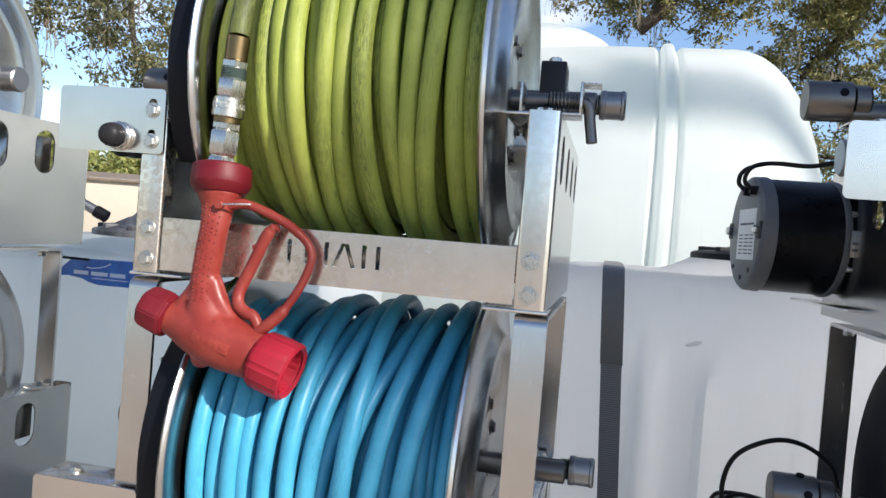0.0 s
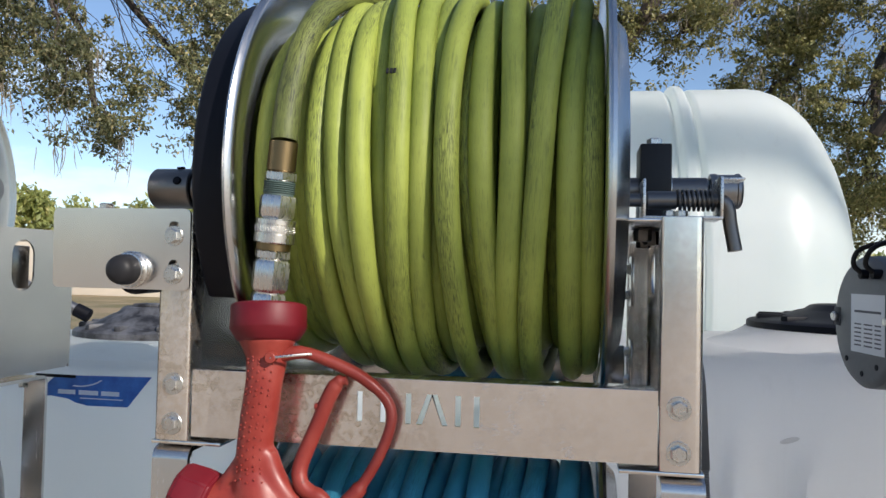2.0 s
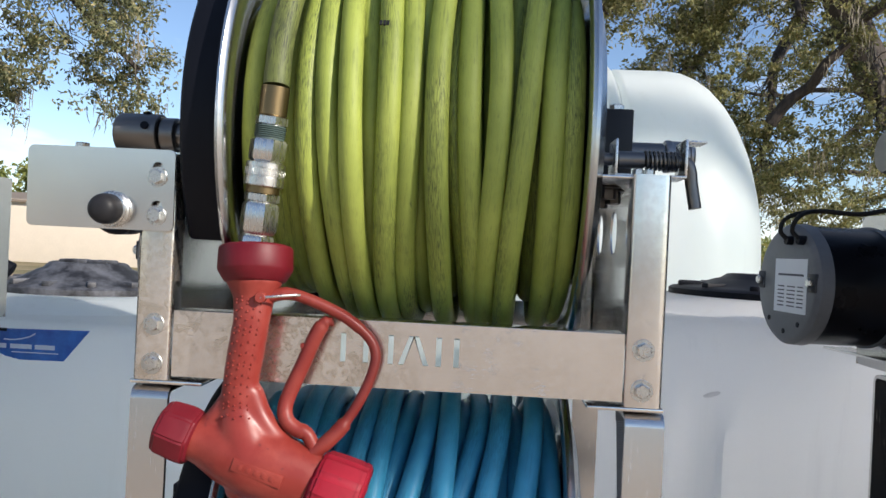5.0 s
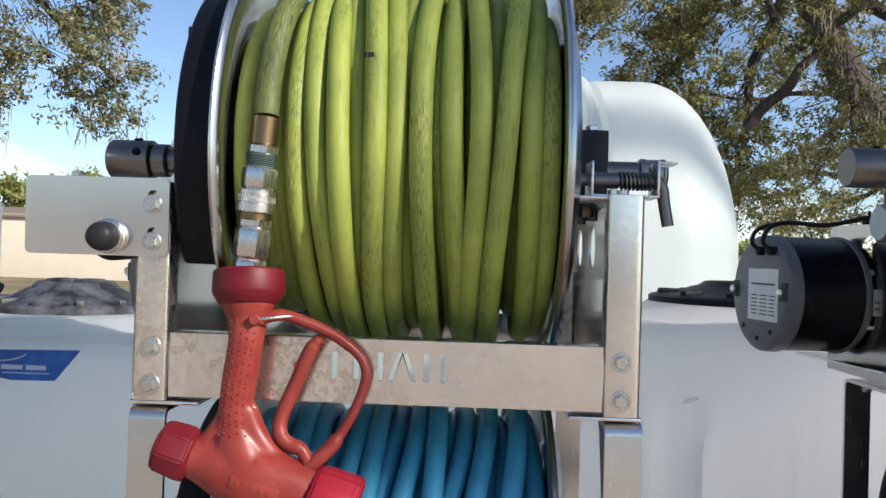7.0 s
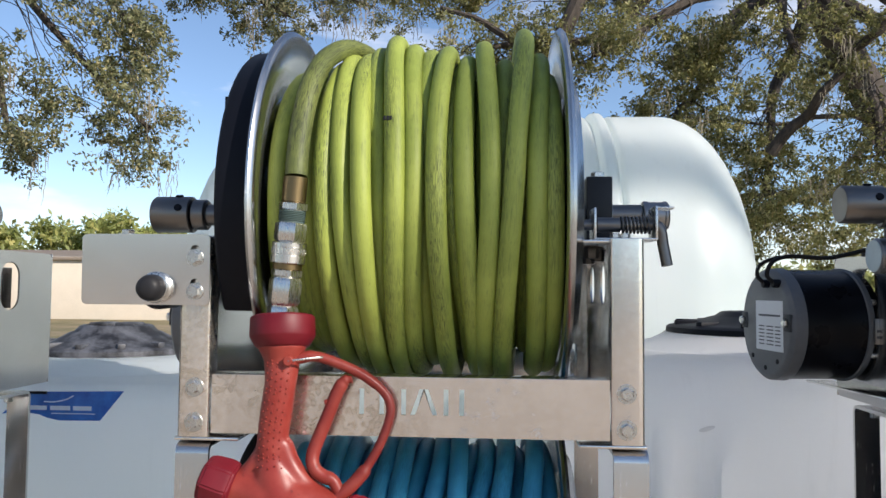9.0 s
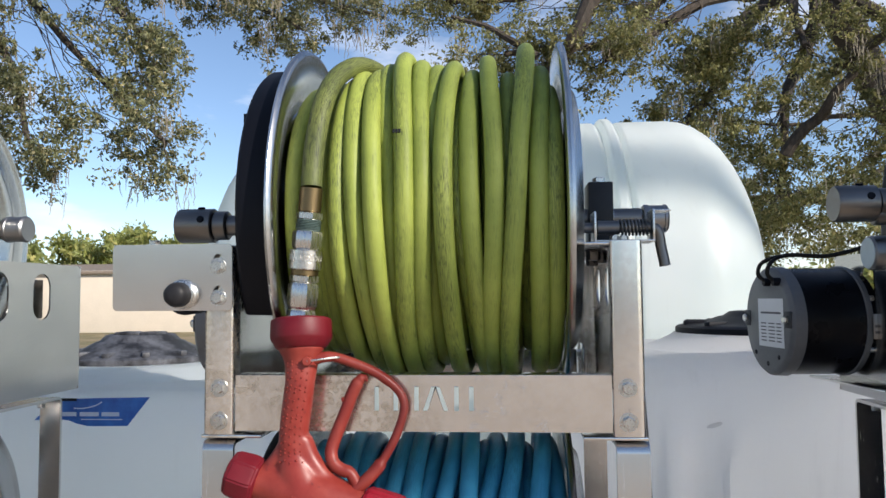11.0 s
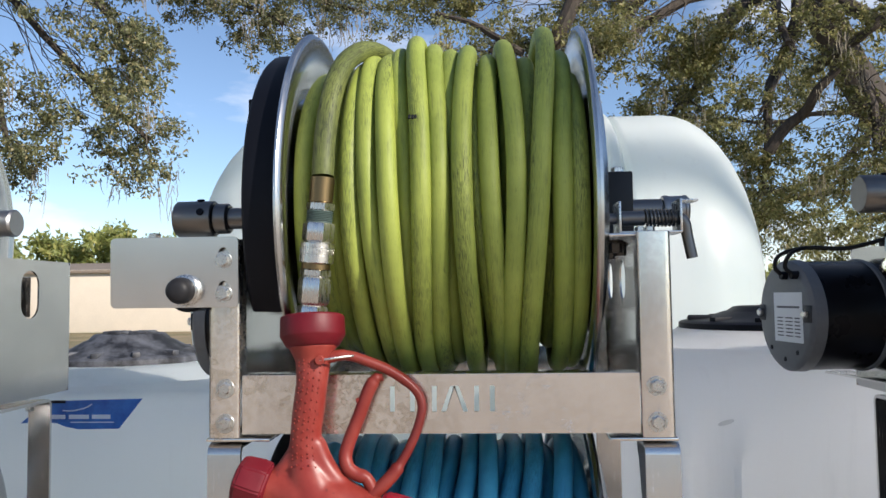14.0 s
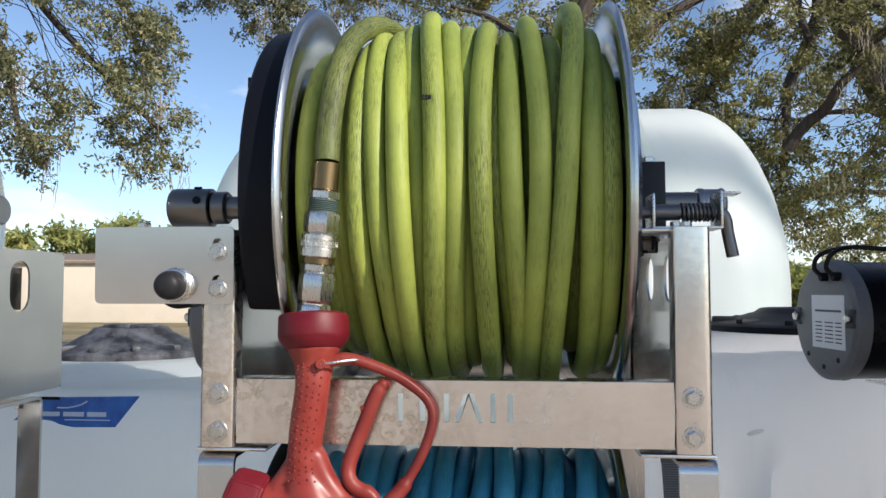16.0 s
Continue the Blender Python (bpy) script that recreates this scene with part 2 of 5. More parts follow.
M["strap_smooth"] = plain("smooth_grey_strap", (0.155, 0.15, 0.142), 0.5, 160, 0.12)

w = Nodes("blue_sticker", 0.3)
w.color(w.ramp(w.noise(30, 4, 0.6, w.coords()), [(0.35, (0.012, 0.10, 0.42)), (0.7, (0.03, 0.19, 0.60))]))
M["sticker"] = w.m


def leaf_mat(name, dark, light, yellow):
    w = Nodes(name, 0.5)
    g = w.add("NewGeometry")
    c = w.ramp(g.outputs["Random Per Island"], [(0.0, dark), (0.45, light), (0.72, light), (1.0, yellow)])
    w.color(w.mix(w.ramp(w.noise(0.9, 3, 0.5, w.coords()), [(0.4, grey(0)), (0.65, grey(1))]), c, dark))
    t = w.add("BsdfTranslucent")
    w.link(c, t.inputs["Color"])
    mixer = w.add("MixShader")
    mixer.inputs[0].default_value = 0.45
    w.link(w.b.outputs[0], mixer.inputs[1])
    w.link(t.outputs[0], mixer.inputs[2])
    w.link(mixer.outputs[0], w.out.inputs["Surface"])
    return w.m


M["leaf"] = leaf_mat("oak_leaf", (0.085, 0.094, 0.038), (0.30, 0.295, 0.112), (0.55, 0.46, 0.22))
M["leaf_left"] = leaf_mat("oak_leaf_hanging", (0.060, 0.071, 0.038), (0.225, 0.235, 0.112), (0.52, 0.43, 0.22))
M["hedge"] = leaf_mat("far_leaf", (0.19, 0.22, 0.07), (0.37, 0.40, 0.13), (0.56, 0.49, 0.19))
M["moss"] = plain("spanish_moss", (0.19, 0.165, 0.12), 0.8, 12, 0.3)
w = Nodes("oak_bark", 0.85)
ring = w.noise(5, 8, 0.7, w.coords((3, 3, 0.8)))
w.color(w.ramp(ring, [(0.3, (0.022, 0.017, 0.013)), (0.7, (0.085, 0.066, 0.052))]))
w.bump(ring, 0.8, 0.02)
M["bark"] = w.m

w = Nodes("dry_grass_ground", 0.9)
v = w.coords()
c = w.mix(w.ramp(w.noise(0.35, 6, 0.6, v), [(0.38, grey(0)), (0.62, grey(1))]), (0.32, 0.24, 0.14), (0.16, 0.145, 0.06))
c = w.mix(w.ramp(w.noise(14, 6, 0.7, v), [(0.35, grey(0.4)), (0.65, grey(0))]), c, (0.14, 0.11, 0.06))
w.color(c)
w.bump(w.noise(22, 6, 0.7, v), 0.7, 0.05)
M["grass"] = w.m
w = Nodes("sandy_concrete", 0.85)
v = w.coords()
c = w.mix(w.ramp(w.noise(0.8, 5, 0.6, v), [(0.35, grey(0)), (0.65, grey(1))]), (0.46, 0.37, 0.28), (0.56, 0.46, 0.36))
w.color(w.mix(w.ramp(w.noise(30, 5, 0.7, v), [(0.4, grey(0.3)), (0.7, grey(0))]), c, (0.25, 0.20, 0.15)))
w.bump(w.noise(60, 5, 0.7, v), 0.4, 0.01)
M["drive"] = w.m
M["stucco"] = plain("cream_stucco", (0.62, 0.54, 0.44), 0.85, 12, 0.06, 0.3, 0.006)
M["roof"] = plain("brown_shingle", (0.20, 0.16, 0.125), 0.85, 9, 0.25, 0.5, 0.02)
M["bed"] = plain("painted_bed_steel", (0.50, 0.495, 0.485), 0.5, 12, 0.15, 0.2, 0.002)
M["car_red"] = plain("red_car_paint", (0.42, 0.025, 0.02), 0.25, 10, 0.05, 0.02)
M["glass_dark"] = plain("dark_car_glass", (0.02, 0.025, 0.03), 0.08, 10, 0.05, 0.01)


# ---- mesh helpers ----
def finish(name, bm, mat, smooth=40):
    me = bpy.data.meshes.new(name)
    bm.normal_update()
    bm.to_mesh(me)
    bm.free()
    me.materials.append(M[mat])
    if smooth:
        me.polygons.foreach_set("use_smooth", [True] * len(me.polygons))
        me.set_sharp_from_angle(angle=radians(smooth))
    return me


def part(name, bm, mat, parent=None, label="", smooth=40):
    ob = new(name, finish(name, bm, mat, smooth))
    if parent is not None:
        ob.parent = parent
    return tagged(ob, label)


def thing(name, at, label, category, group="", kind=""):
    ob = new(name)
    ob.empty_display_size = 0.05
    ob.location = at
    return tagged(ob, label, category, group, kind)


def box(bm, x0, x1, y0, y1, z0, z1, bevel=0.0, seg=2):
    r = bmesh.ops.create_cube(bm, size=1.0)
    vs = r["verts"]
    for v in vs:
        v.co = ((x0 + x1) / 2 + v.co.x * (x1 - x0), (y0 + y1) / 2 + v.co.y * (y1 - y0), (z0 + z1) / 2 + v.co.z * (z1 - z0))
    if bevel:
        es = list({e for v in vs for e in v.link_edges})
        bmesh.ops.bevel(bm, geom=es, offset=bevel, segments=seg, affect="EDGES", profile=0.5)
    return bm


def basis(axis):
    a = Vector(axis).normalized()
    u = a.orthogonal().normalized() if abs(a.z) > 0.95 else Vector((0, 0, 1)).cross(a).normalized()
    return a, u, a.cross(u)


def lathe(bm, profile, origin=(0, 0, 0), axis=(1, 0, 0), segs=48, a0=0.0, a1=360.0):
    """Turns a profile of (along, radius) round an axis."""
    a, u, v = basis(axis)
    o = Vector(origin)
    full = abs(a1 - a0) > 359.9
    n = segs if full else segs + 1
    rings = []
    for s, r in profile:
        if r < 1e-6:
            rings.append([bm.verts.new(o + a * s)])
        else:
            rings.append([bm.verts.new(o + a * s + (u * math.cos(t) + v * math.sin(t)) * r)
                          for t in (radians(a0 + (a1 - a0) * k / segs) for k in range(n))])
    for p, q in zip(rings, rings[1:]):
        for k in range(segs):
            j = (k + 1) % n
            if len(p) == 1 and len(q) == 1:
                continue
            if len(p) == 1:
                bm.faces.new((p[0], q[j], q[k]))
            elif len(q) == 1:
                bm.faces.new((p[k], p[j], q[0]))
            else:
                bm.faces.new((p[k], p[j], q[j], q[k]))
    return bm


def rod(bm, a, b, r, segs=20, bevel=0.0):
    a, b = Vector(a), Vector(b)
    n = (b - a).length
    e = bevel or min(r * 0.12, n * 0.2)
    return lathe(bm, [(0, 0), (0, r - e), (e, r), (n - e, r), (n, r - e), (n, 0)], a, b - a, segs)


def hexagon(bm, a, b, r, washer=0.0):
    """A hexagonal nut or head from a to b, r to its corners, with chamfered ends."""
    a, b = Vector(a), Vector(b)
    n = (b - a).length
    if washer:
        w = (b - a).normalized()
        rod(bm, a, a + w * 0.0016, washer, 20)
    _, u, v = basis(b - a)
    face = math.degrees(math.atan2(-v.y, -u.y)) + 30   # one flat towards the front
    return lathe(bm, [(0, 0), (0, r * 0.9), (n * 0.10, r), (n * 0.86, r), (n, r * 0.86), (n, 0)], a, b - a, 6, face, face + 360)


def tube(bm, pts, radius, sides=12, caps=True, flat=1.0, uv=False):
    """A tube along points; radius a number or a list. flat squeezes it across its second axis."""
    pts = [Vector(p) for p in pts]
    n = len(pts)
    rad = radius if isinstance(radius, (list, tuple)) else [radius] * n
    ring, prev = [], None
    lay = bm.loops.layers.uv.verify() if uv else None
    run = [0.0]
    for i, p in enumerate(pts):
        t = (pts[min(i + 1, n - 1)] - pts[max(i - 1, 0)]).normalized()
        if prev is None:
            u = t.orthogonal().normalized()
        else:
            u = (prev - t * prev.dot(t)).normalized()
        prev = u
        v = t.cross(u)
        ring.append([bm.verts.new(p + (u * math.cos(k * math.tau / sides) + v * math.sin(k * math.tau / sides) * flat) * rad[i]) for k in range(sides)])
        if i:
            run.append(run[-1] + (p - pts[i - 1]).length)
    for i in range(n - 1):
        for k in range(sides):
            j = (k + 1) % sides
            f = bm.faces.new((ring[i][k], ring[i][j], ring[i + 1][j], ring[i + 1][k]))
            if uv:
                for lp, (s, w_) in zip(f.loops, ((i, k), (i, k + 1), (i + 1, k + 1), (i + 1, k))):
                    lp[lay].uv = (run[s], w_ / sides * 0.07)
    if caps:
        bm.faces.new(ring[0][::-1])
        bm.faces.new(ring[-1])
    return bm


def sheet(bm, outline, holes, thick, place):
    """A flat sheet with holes; outline and holes are lists of 2D points, place maps (a, b, depth) to 3D."""
    edges = []
    for loop in [outline] + holes:
        vs = [bm.verts.new((p[0], p[1], 0)) for p in loop]
        edges += [bm.edges.new((vs[i], vs[(i + 1) % len(vs)])) for i in range(len(vs))]
    r = bmesh.ops.triangle_fill(bm, use_beauty=True, use_dissolve=False, edges=edges)
    faces = [f for f in r["geom"] if isinstance(f, bmesh.types.BMFace)]
    ex = bmesh.ops.extrude_face_region(bm, geom=faces)
    for v in [g for g in ex["geom"] if isinstance(g, bmesh.types.BMVert)]:
        v.co.z += thick
    for v in bm.verts:
        v.co = place(v.co.x, v.co.y, v.co.z)
    bmesh.ops.recalc_face_normals(bm, faces=bm.faces)
    return bm


def rounded(x0, x1, y0, y1, r, n=5):
    pts = []
    for cx, cy, a in ((x1 - r, y1 - r, 0), (x0 + r, y1 - r, 90), (x0 + r, y0 + r, 180), (x1 - r, y0 + r, 270)):
        pts += [(cx + r * math.cos(radians(a + 90 * k / n)), cy + r * math.sin(radians(a + 90 * k / n))) for k in range(n + 1)]
    return pts


def spline(pts, n=8):
    """Catmull-Rom through points."""
    P = [Vector(p) for p in pts]
    P = [P[0] * 2 - P[1]] + P + [P[-1] * 2 - P[-2]]
    out = []
    for i in range(1, len(P) - 2):
        for k in range(n):
            t = k / n
            a, b, c, d = P[i - 1], P[i], P[i + 1], P[i + 2]
            out.append(0.5 * ((2 * b) + (c - a) * t + (2 * a - 5 * b + 4 * c - d) * t * t + (3 * b - a - 3 * c + d) * t ** 3))
    out.append(P[-2])
    return out


def BM():
    return bmesh.new()


# ---- ground, truck bed, buildings far off ----
AXIS_Y = 0.182      # the reels' shafts stand this far behind the frames' front faces
UPPER, LOWER = 1.677, 1.190

bm = BM()
bmesh.ops.create_grid(bm, x_segments=40, y_segments=40, size=1.0)
for v in bm.verts:
    v.co.x = math.copysign(abs(v.co.x) ** 2.5, v.co.x) * 900
    v.co.y = math.copysign(abs(v.co.y) ** 2.5, v.co.y) * 900
    v.co.z = 0.05 * noise.noise((v.co.x * 0.05, v.co.y * 0.05, 0))
tagged(part("ground", bm, "grass"), "dry brown and green lawn in patchy shade", "ground", kind="structure")

bm = BM()
box(bm, -30, 30, -48, -0.35, -0.1, 0.07, 0.01)
tagged(part("pavement", bm, "drive"), "pale sandy concrete drive beside the truck", "pavement", kind="structure")

bm = BM()
box(bm, -1.75, 1.75, -0.06, 3.1, 0.78, 0.905, 0.01)
box(bm, -1.55, 1.55, 0.15, 2.9, 0.02, 0.775, 0.01)
tagged(part("truck_bed", bm, "bed"), "grey painted steel bed carrying reels and tanks", "truck bed", kind="structure")


def house(x0, x1, y, depth, height):
    h = thing("house", ((x0 + x1) / 2, y, 0), "low cream stucco building with a brown roof behind the lawn", "house")
    cx = (x1 - x0) / 2
    part("wall", box(BM(), -cx, cx, 0, depth, 0, height, 0.02), "stucco", h)
    bm = BM()
    a = [bm.verts.new(p) for p in ((-cx - .4, -.15, height - .06), (cx + .4, -.15, height - .06), (cx + .4, depth + .15, height - .06), (-cx - .4, depth + .15, height - .06),
                                   (-cx + 3, depth / 2, height + .55), (cx - 3, depth / 2, height + .55))]
    for f in ((0, 1, 5, 4), (1, 2, 5), (2, 3, 4, 5), (3, 0, 4), (3, 2, 1, 0)):
        bm.faces.new([a[i] for i in f])
    part("roof", bm, "roof", h, smooth=0)
    part("fascia", box(BM(), -cx - .42, cx + .42, -.19, -.155, height - .16, height - .02, 0.01), "roof", h)
    return h


house(-38, -12, 36, 9, 3.1)
# unseen copy behind the standpoint, added as a warm reflection for the steel
house(-30, 22, -58, 9, 3.1)

# a parked car far off
car = thing("car", (16.5, 37, 0), "red car parked far off under the trees", "car")
bm = BM()
box(bm, -2.1, 2.1, -0.85, 0.85, 0.35, 0.95, 0.18, 4)
part("body", bm, "car_red", car)
bm = BM()
box(bm, -1.2, 1.1, -0.75, 0.75, 0.9, 1.42, 0.22, 4)
part("cabin", bm, "glass_dark", car)
for x in (-1.3, 1.3):
    for y in (-0.87, 0.65):
        part("wheel", rod(BM(), (x, y, 0.33), (x, y + 0.22, 0.33), 0.33, 20), "rubber", car)


# ---- tanks ----
def tank_body(hx, hy, z0, z1, power, r_top, ribs):
    """A box-shaped tank with rounded corners and shoulders and soft upright ribs on its front."""
    bm = BM()
    n = 420
    levels = [(z0, 1.0)] + [(z0 + (z1 - r_top - z0) * k / 22, 1.0) for k in range(1, 23)]
    levels += [(z1 - r_top + r_top * math.sin(radians(a)), 1 - (r_top / hy) * (1 - math.cos(radians(a)))) for a in range(10, 91, 10)]
    rings = []
    for z, s in levels:
        ring = []
        for k in range(n):
            t = math.tau * k / n
            c, q = math.cos(t), math.sin(t)
            x = math.copysign(abs(c) ** (2 / power), c) * hx * (1 - (1 - s) * hy / hx)
            y = math.copysign(abs(q) ** (2 / power), q) * hy * s
            if q < 0 and ribs:
                fade = min(1, max(0, (z1 - 0.10 - z) / 0.12))
                for rx in ribs:
                    y += 0.026 * fade * math.exp(-((x - rx) / 0.024) ** 4)
            ring.append(bm.verts.new((x, y, z)))
        rings.append(ring)
    for a, b in zip(rings, rings[1:]):
        for k in range(n):
            bm.faces.new((a[k], a[(k + 1) % n], b[(k + 1) % n], b[k]))
    bm.faces.new(rings[-1])
    bm.faces.new(rings[0][::-1])
    return bm


def tank_lid(parent, x, y, z, r, tall, mat):
    bm = BM()
    lathe(bm, [(0, r * 1.0), (0.012, r * 1.0), (0.016, r * 0.97), (0.019, r * 0.90), (tall * 0.42, r * 0.74), (tall * 0.70, r * 0.55), (tall * 0.74, r * 0.50), (tall * 0.92, r * 0.44), (tall * 0.95, r * 0.40), (tall * 0.90, r * 0.34), (tall * 0.90, 0)], (x, y, z), (0, 0, 1), 64)
    lid = part("lid", bm, mat, parent, "black plastic threaded lid")
    for k in range(12):
        a = math.tau * k / 12
        bm = BM()
        box(bm, r * 0.5, r * 0.93, -0.009, 0.009, 0.012, 0.020 + tall * 0.14, 0.003)
        rib = part("rib", bm, mat, lid)
        rib.matrix_local = Matrix.Translation((x, y, z)) @ Matrix.Rotation(a, 4, "Z")
    bm = BM()
    lathe(bm, [(0, 0.05), (0.018, 0.05), (0.022, 0.045), (0.022, 0)], (x + 0.05, y - 0.02, z + tall - 0.002), (0, 0, 1), 28)
    if mat != "lid":
        part("vent_cap", bm, mat, lid)
    else:
        bm.free()
        for dx in (-0.03, 0.035):
            part("lug", box(BM(), x + dx - 0.026, x + dx + 0.022, y - 0.032, y + 0.03, z + tall * 0.88, z + tall * 1.03, 0.004), mat, lid)
    return lid


TANK_Z0 = 0.907
right_tank = thing("water_tank", (0.74, 0.99, 0), "white plastic water tank with a black lid behind the reels", "water tank", "front tanks")
part("body", tank_body(0.56, 0.40, TANK_Z0, 1.452, 7, 0.065, (-0.33, -0.22, -0.11, 0.02, 0.16)), "poly", right_tank)
part("neck", lathe(BM(), [(-0.004, 0.315), (0.003, 0.290), (0.013, 0.262), (0.026, 0.235), (0.034, 0.222), (0.034, 0.225), (0.034, 0.0)], (-0.02, 0.0, 1.452), (0, 0, 1), 64), "poly", right_tank)
tank_lid(right_tank, -0.02, 0.0, 1.486, 0.22, 0.052, "black_plastic")
bm = BM()
lathe(bm, [(0, 0.0075), (0.0008, 0.0065), (0.001, 0)], (0, -0.400, 0), (0, -1, 0), 14)
for v in bm.verts:
    v.co = (-0.262 + v.co.x * 1.9 + v.co.z * 0.5, v.co.y, 1.333 + v.co.z * 0.7 + v.co.x * 0.35)
part("scuff", bm, "scuff", right_tank, "small grey scuff")

left_tank = thing("water_tank", (-0.86, 0.99, 0), "white plastic water tank with dusty black lid and blue sticker", "water tank", "front tanks")
part("body", tank_body(0.56, 0.40, TANK_Z0, 1.392, 7, 0.03, ()), "poly_shaded", left_tank)
part("neck", lathe(BM(), [(-0.002, 0.310), (0.004, 0.295), (0.020, 0.258), (0.027, 0.238), (0.029, 0.225), (0.029, 0.0)], (0.03, 0.02, 1.392), (0, 0, 1), 64), "poly_shaded", left_tank)
tank_lid(left_tank, 0.03, 0.02, 1.421, 0.19, 0.070, "lid")

# sticker on the left tank: a slanted blue panel with a swoosh and unreadable bars
stick = BM()
sheet(stick, [(-0.150, 0.004), (-0.125, -0.001), (-0.045, 0.0), (0.0, 0.056), (-0.190, 0.052), (-0.238, 0.010), (-0.200, 0.014), (-0.165, 0.010)], [], 0.0008, lambda a, b, d: (a, -d, b))
sticker = part("sticker", stick, "sticker", None, smooth=0)
sticker.location = (-0.602, 0.5895, 1.326)
tagged(sticker, "slanted blue maker's sticker with pale bars on the tank", "sticker")
for x0, x1, z0, z1 in ((-0.185, -0.150, 0.0185, 0.0265), (-0.143, -0.104, 0.0185, 0.0265), (-0.098, -0.062, 0.0185, 0.0265), (-0.140, -0.055, 0.0115, 0.0132)):
    part("bar", box(BM(), x0, x1, -0.0014, -0.0009, z0, z1), "white_mark", sticker)
bm = BM()
tube(bm, spline([(-0.155, -0.001, 0.034), (-0.135, -0.001, 0.034), (-0.112, -0.001, 0.039), (-0.098, -0.001, 0.046)], 6), 0.0013, 6, True)
part("swoosh", bm, "white_mark", sticker)
# thin dark strip near the sticker's upper left edge
part("peeled_edge", box(BM(), -0.232, -0.15, -0.0016, -0.0009, 0.0480, 0.0535, 0.0003), "black_plastic", sticker, "thin dark strip near the sticker's top edge")

# webbing strap over the right tank's shoulder: ribbed below, a smooth band above
strap = thing("tie_down_strap", (0.335, 0.583, 0.907), "dark grey ribbed webbing strap over the white tank", "strap")


def strap_band(name, prof, wide, mat):
    bm = BM()
    va = [[bm.verts.new((x - 0.335 + 0.025 * max(0.0, 1.45 - z) / 0.45, y - 0.583, z - 0.907)) for x in (0.329 - wide, 0.329 + wide)] for y, z in prof]
    for p, q in zip(va, va[1:]):
        bm.faces.new((p[0], p[1], q[1], q[0]))
    ex = bmesh.ops.extrude_face_region(bm, geom=list(bm.faces))
    for v in [g for g in ex["geom"] if isinstance(g, bmesh.types.BMVert)]:
        v.co += Vector((0, 0.003, -0.003))
    bmesh.ops.recalc_face_normals(bm, faces=bm.faces)
    return part(name, bm, mat, strap, smooth=50)


strap_band("webbing", [(0.583, 0.912), (0.583, 1.10), (0.583, 1.287)], 0.0185, "strap")
strap_band("smooth_band", [(0.5805, 1.283), (0.5805, 1.375), (0.583, 1.412), (0.592, 1.436), (0.606, 1.450), (0.63, 1.4565), (0.85, 1.4600), (1.36, 1.4565)], 0.0200, "strap_smooth")

# grey pole leaning beside the left tank
pole = thing("pole", (-1.03, 0.84, 1.41), "short grey pole with a black clip lying on the tank", "pole")
part("shaft", rod(BM(), (-0.16, 0.0, 0.175), (0.07, 0.06, 0.063), 0.013, 16), "cast", pole)
part("clip", rod(BM(), (0.055, 0.056, 0.070), (0.085, 0.064, 0.055), 0.016, 16), "black_plastic", pole)

# the big tank lies across the bed
BIG = (-0.005, 2.13, 1.545)
big = thing("bulk_tank", (BIG[0], BIG[1], 0.9), "large horizontal white translucent tank with moulded ribs", "tank")
bm = BM()
prof = []
R_BIG, HALF, BULGE = 0.683, 0.690, 0.32
for k in range(13):
    a = radians(90 * k / 12)
    prof.append((-HALF - BULGE * math.cos(a), R_BIG * math.sin(a) ** 0.86))
stations = [-HALF + 2 * HALF * k / 40 for k in range(1, 40)]
stations += [c + 0.004 * k for c in (-0.465, 0.465) for k in range(-20, 21)]
for x in sorted(stations):
    d = 0.0
    for c in (-0.465, 0.465):
        d += 0.014 * math.exp(-(((x - c) / 0.020) ** 6)) - 0.016 * math.exp(-(((abs(x - c) - 0.030) / 0.009) ** 2))
    prof.append((x, R_BIG + d))
for k in range(12, -1, -1):
    a = radians(90 * k / 12)
    prof.append((HALF + BULGE * math.cos(a), R_BIG * math.sin(a) ** 0.86))
prof[0] = (prof[0][0], 0.0)
prof[-1] = (prof[-1][0], 0.0)
lathe(bm, prof, (0, 0, 0.65), (1, 0, 0), 120)
part("body", bm, "poly_big", big)
bm = BM()
lathe(bm, [(0.58, 0.290), (0.690, 0.286), (0.702, 0.272), (0.722, 0.235), (0.726, 0.20), (0.726, 0)], (-0.02, 0, 0.65), (0, 0, 1), 64)
part("manway", bm, "poly_big", big)
for x in (-0.62, 0.62):
    part("cradle", box(BM(), x - 0.05, x + 0.05, -0.52, 0.52, 0.005, 0.24, 0.01), "bed", big)


# ---- hose reels ----
def bolt(parent, at, way, r=0.0075, washer=0.0105, mat="bolt", name="bolt"):
    a = Vector(at)
    return part(name, hexagon(BM(), a, a + Vector(way) * 0.0065, r, washer), mat, parent)


def slots(places):
    """Upright oval cut-outs along a side panel's top."""
    return [rounded(y - 0.024, y + 0.024, (-0.118 if len(places) > 3 else -0.136), -0.060, 0.023, 8) for y in places]


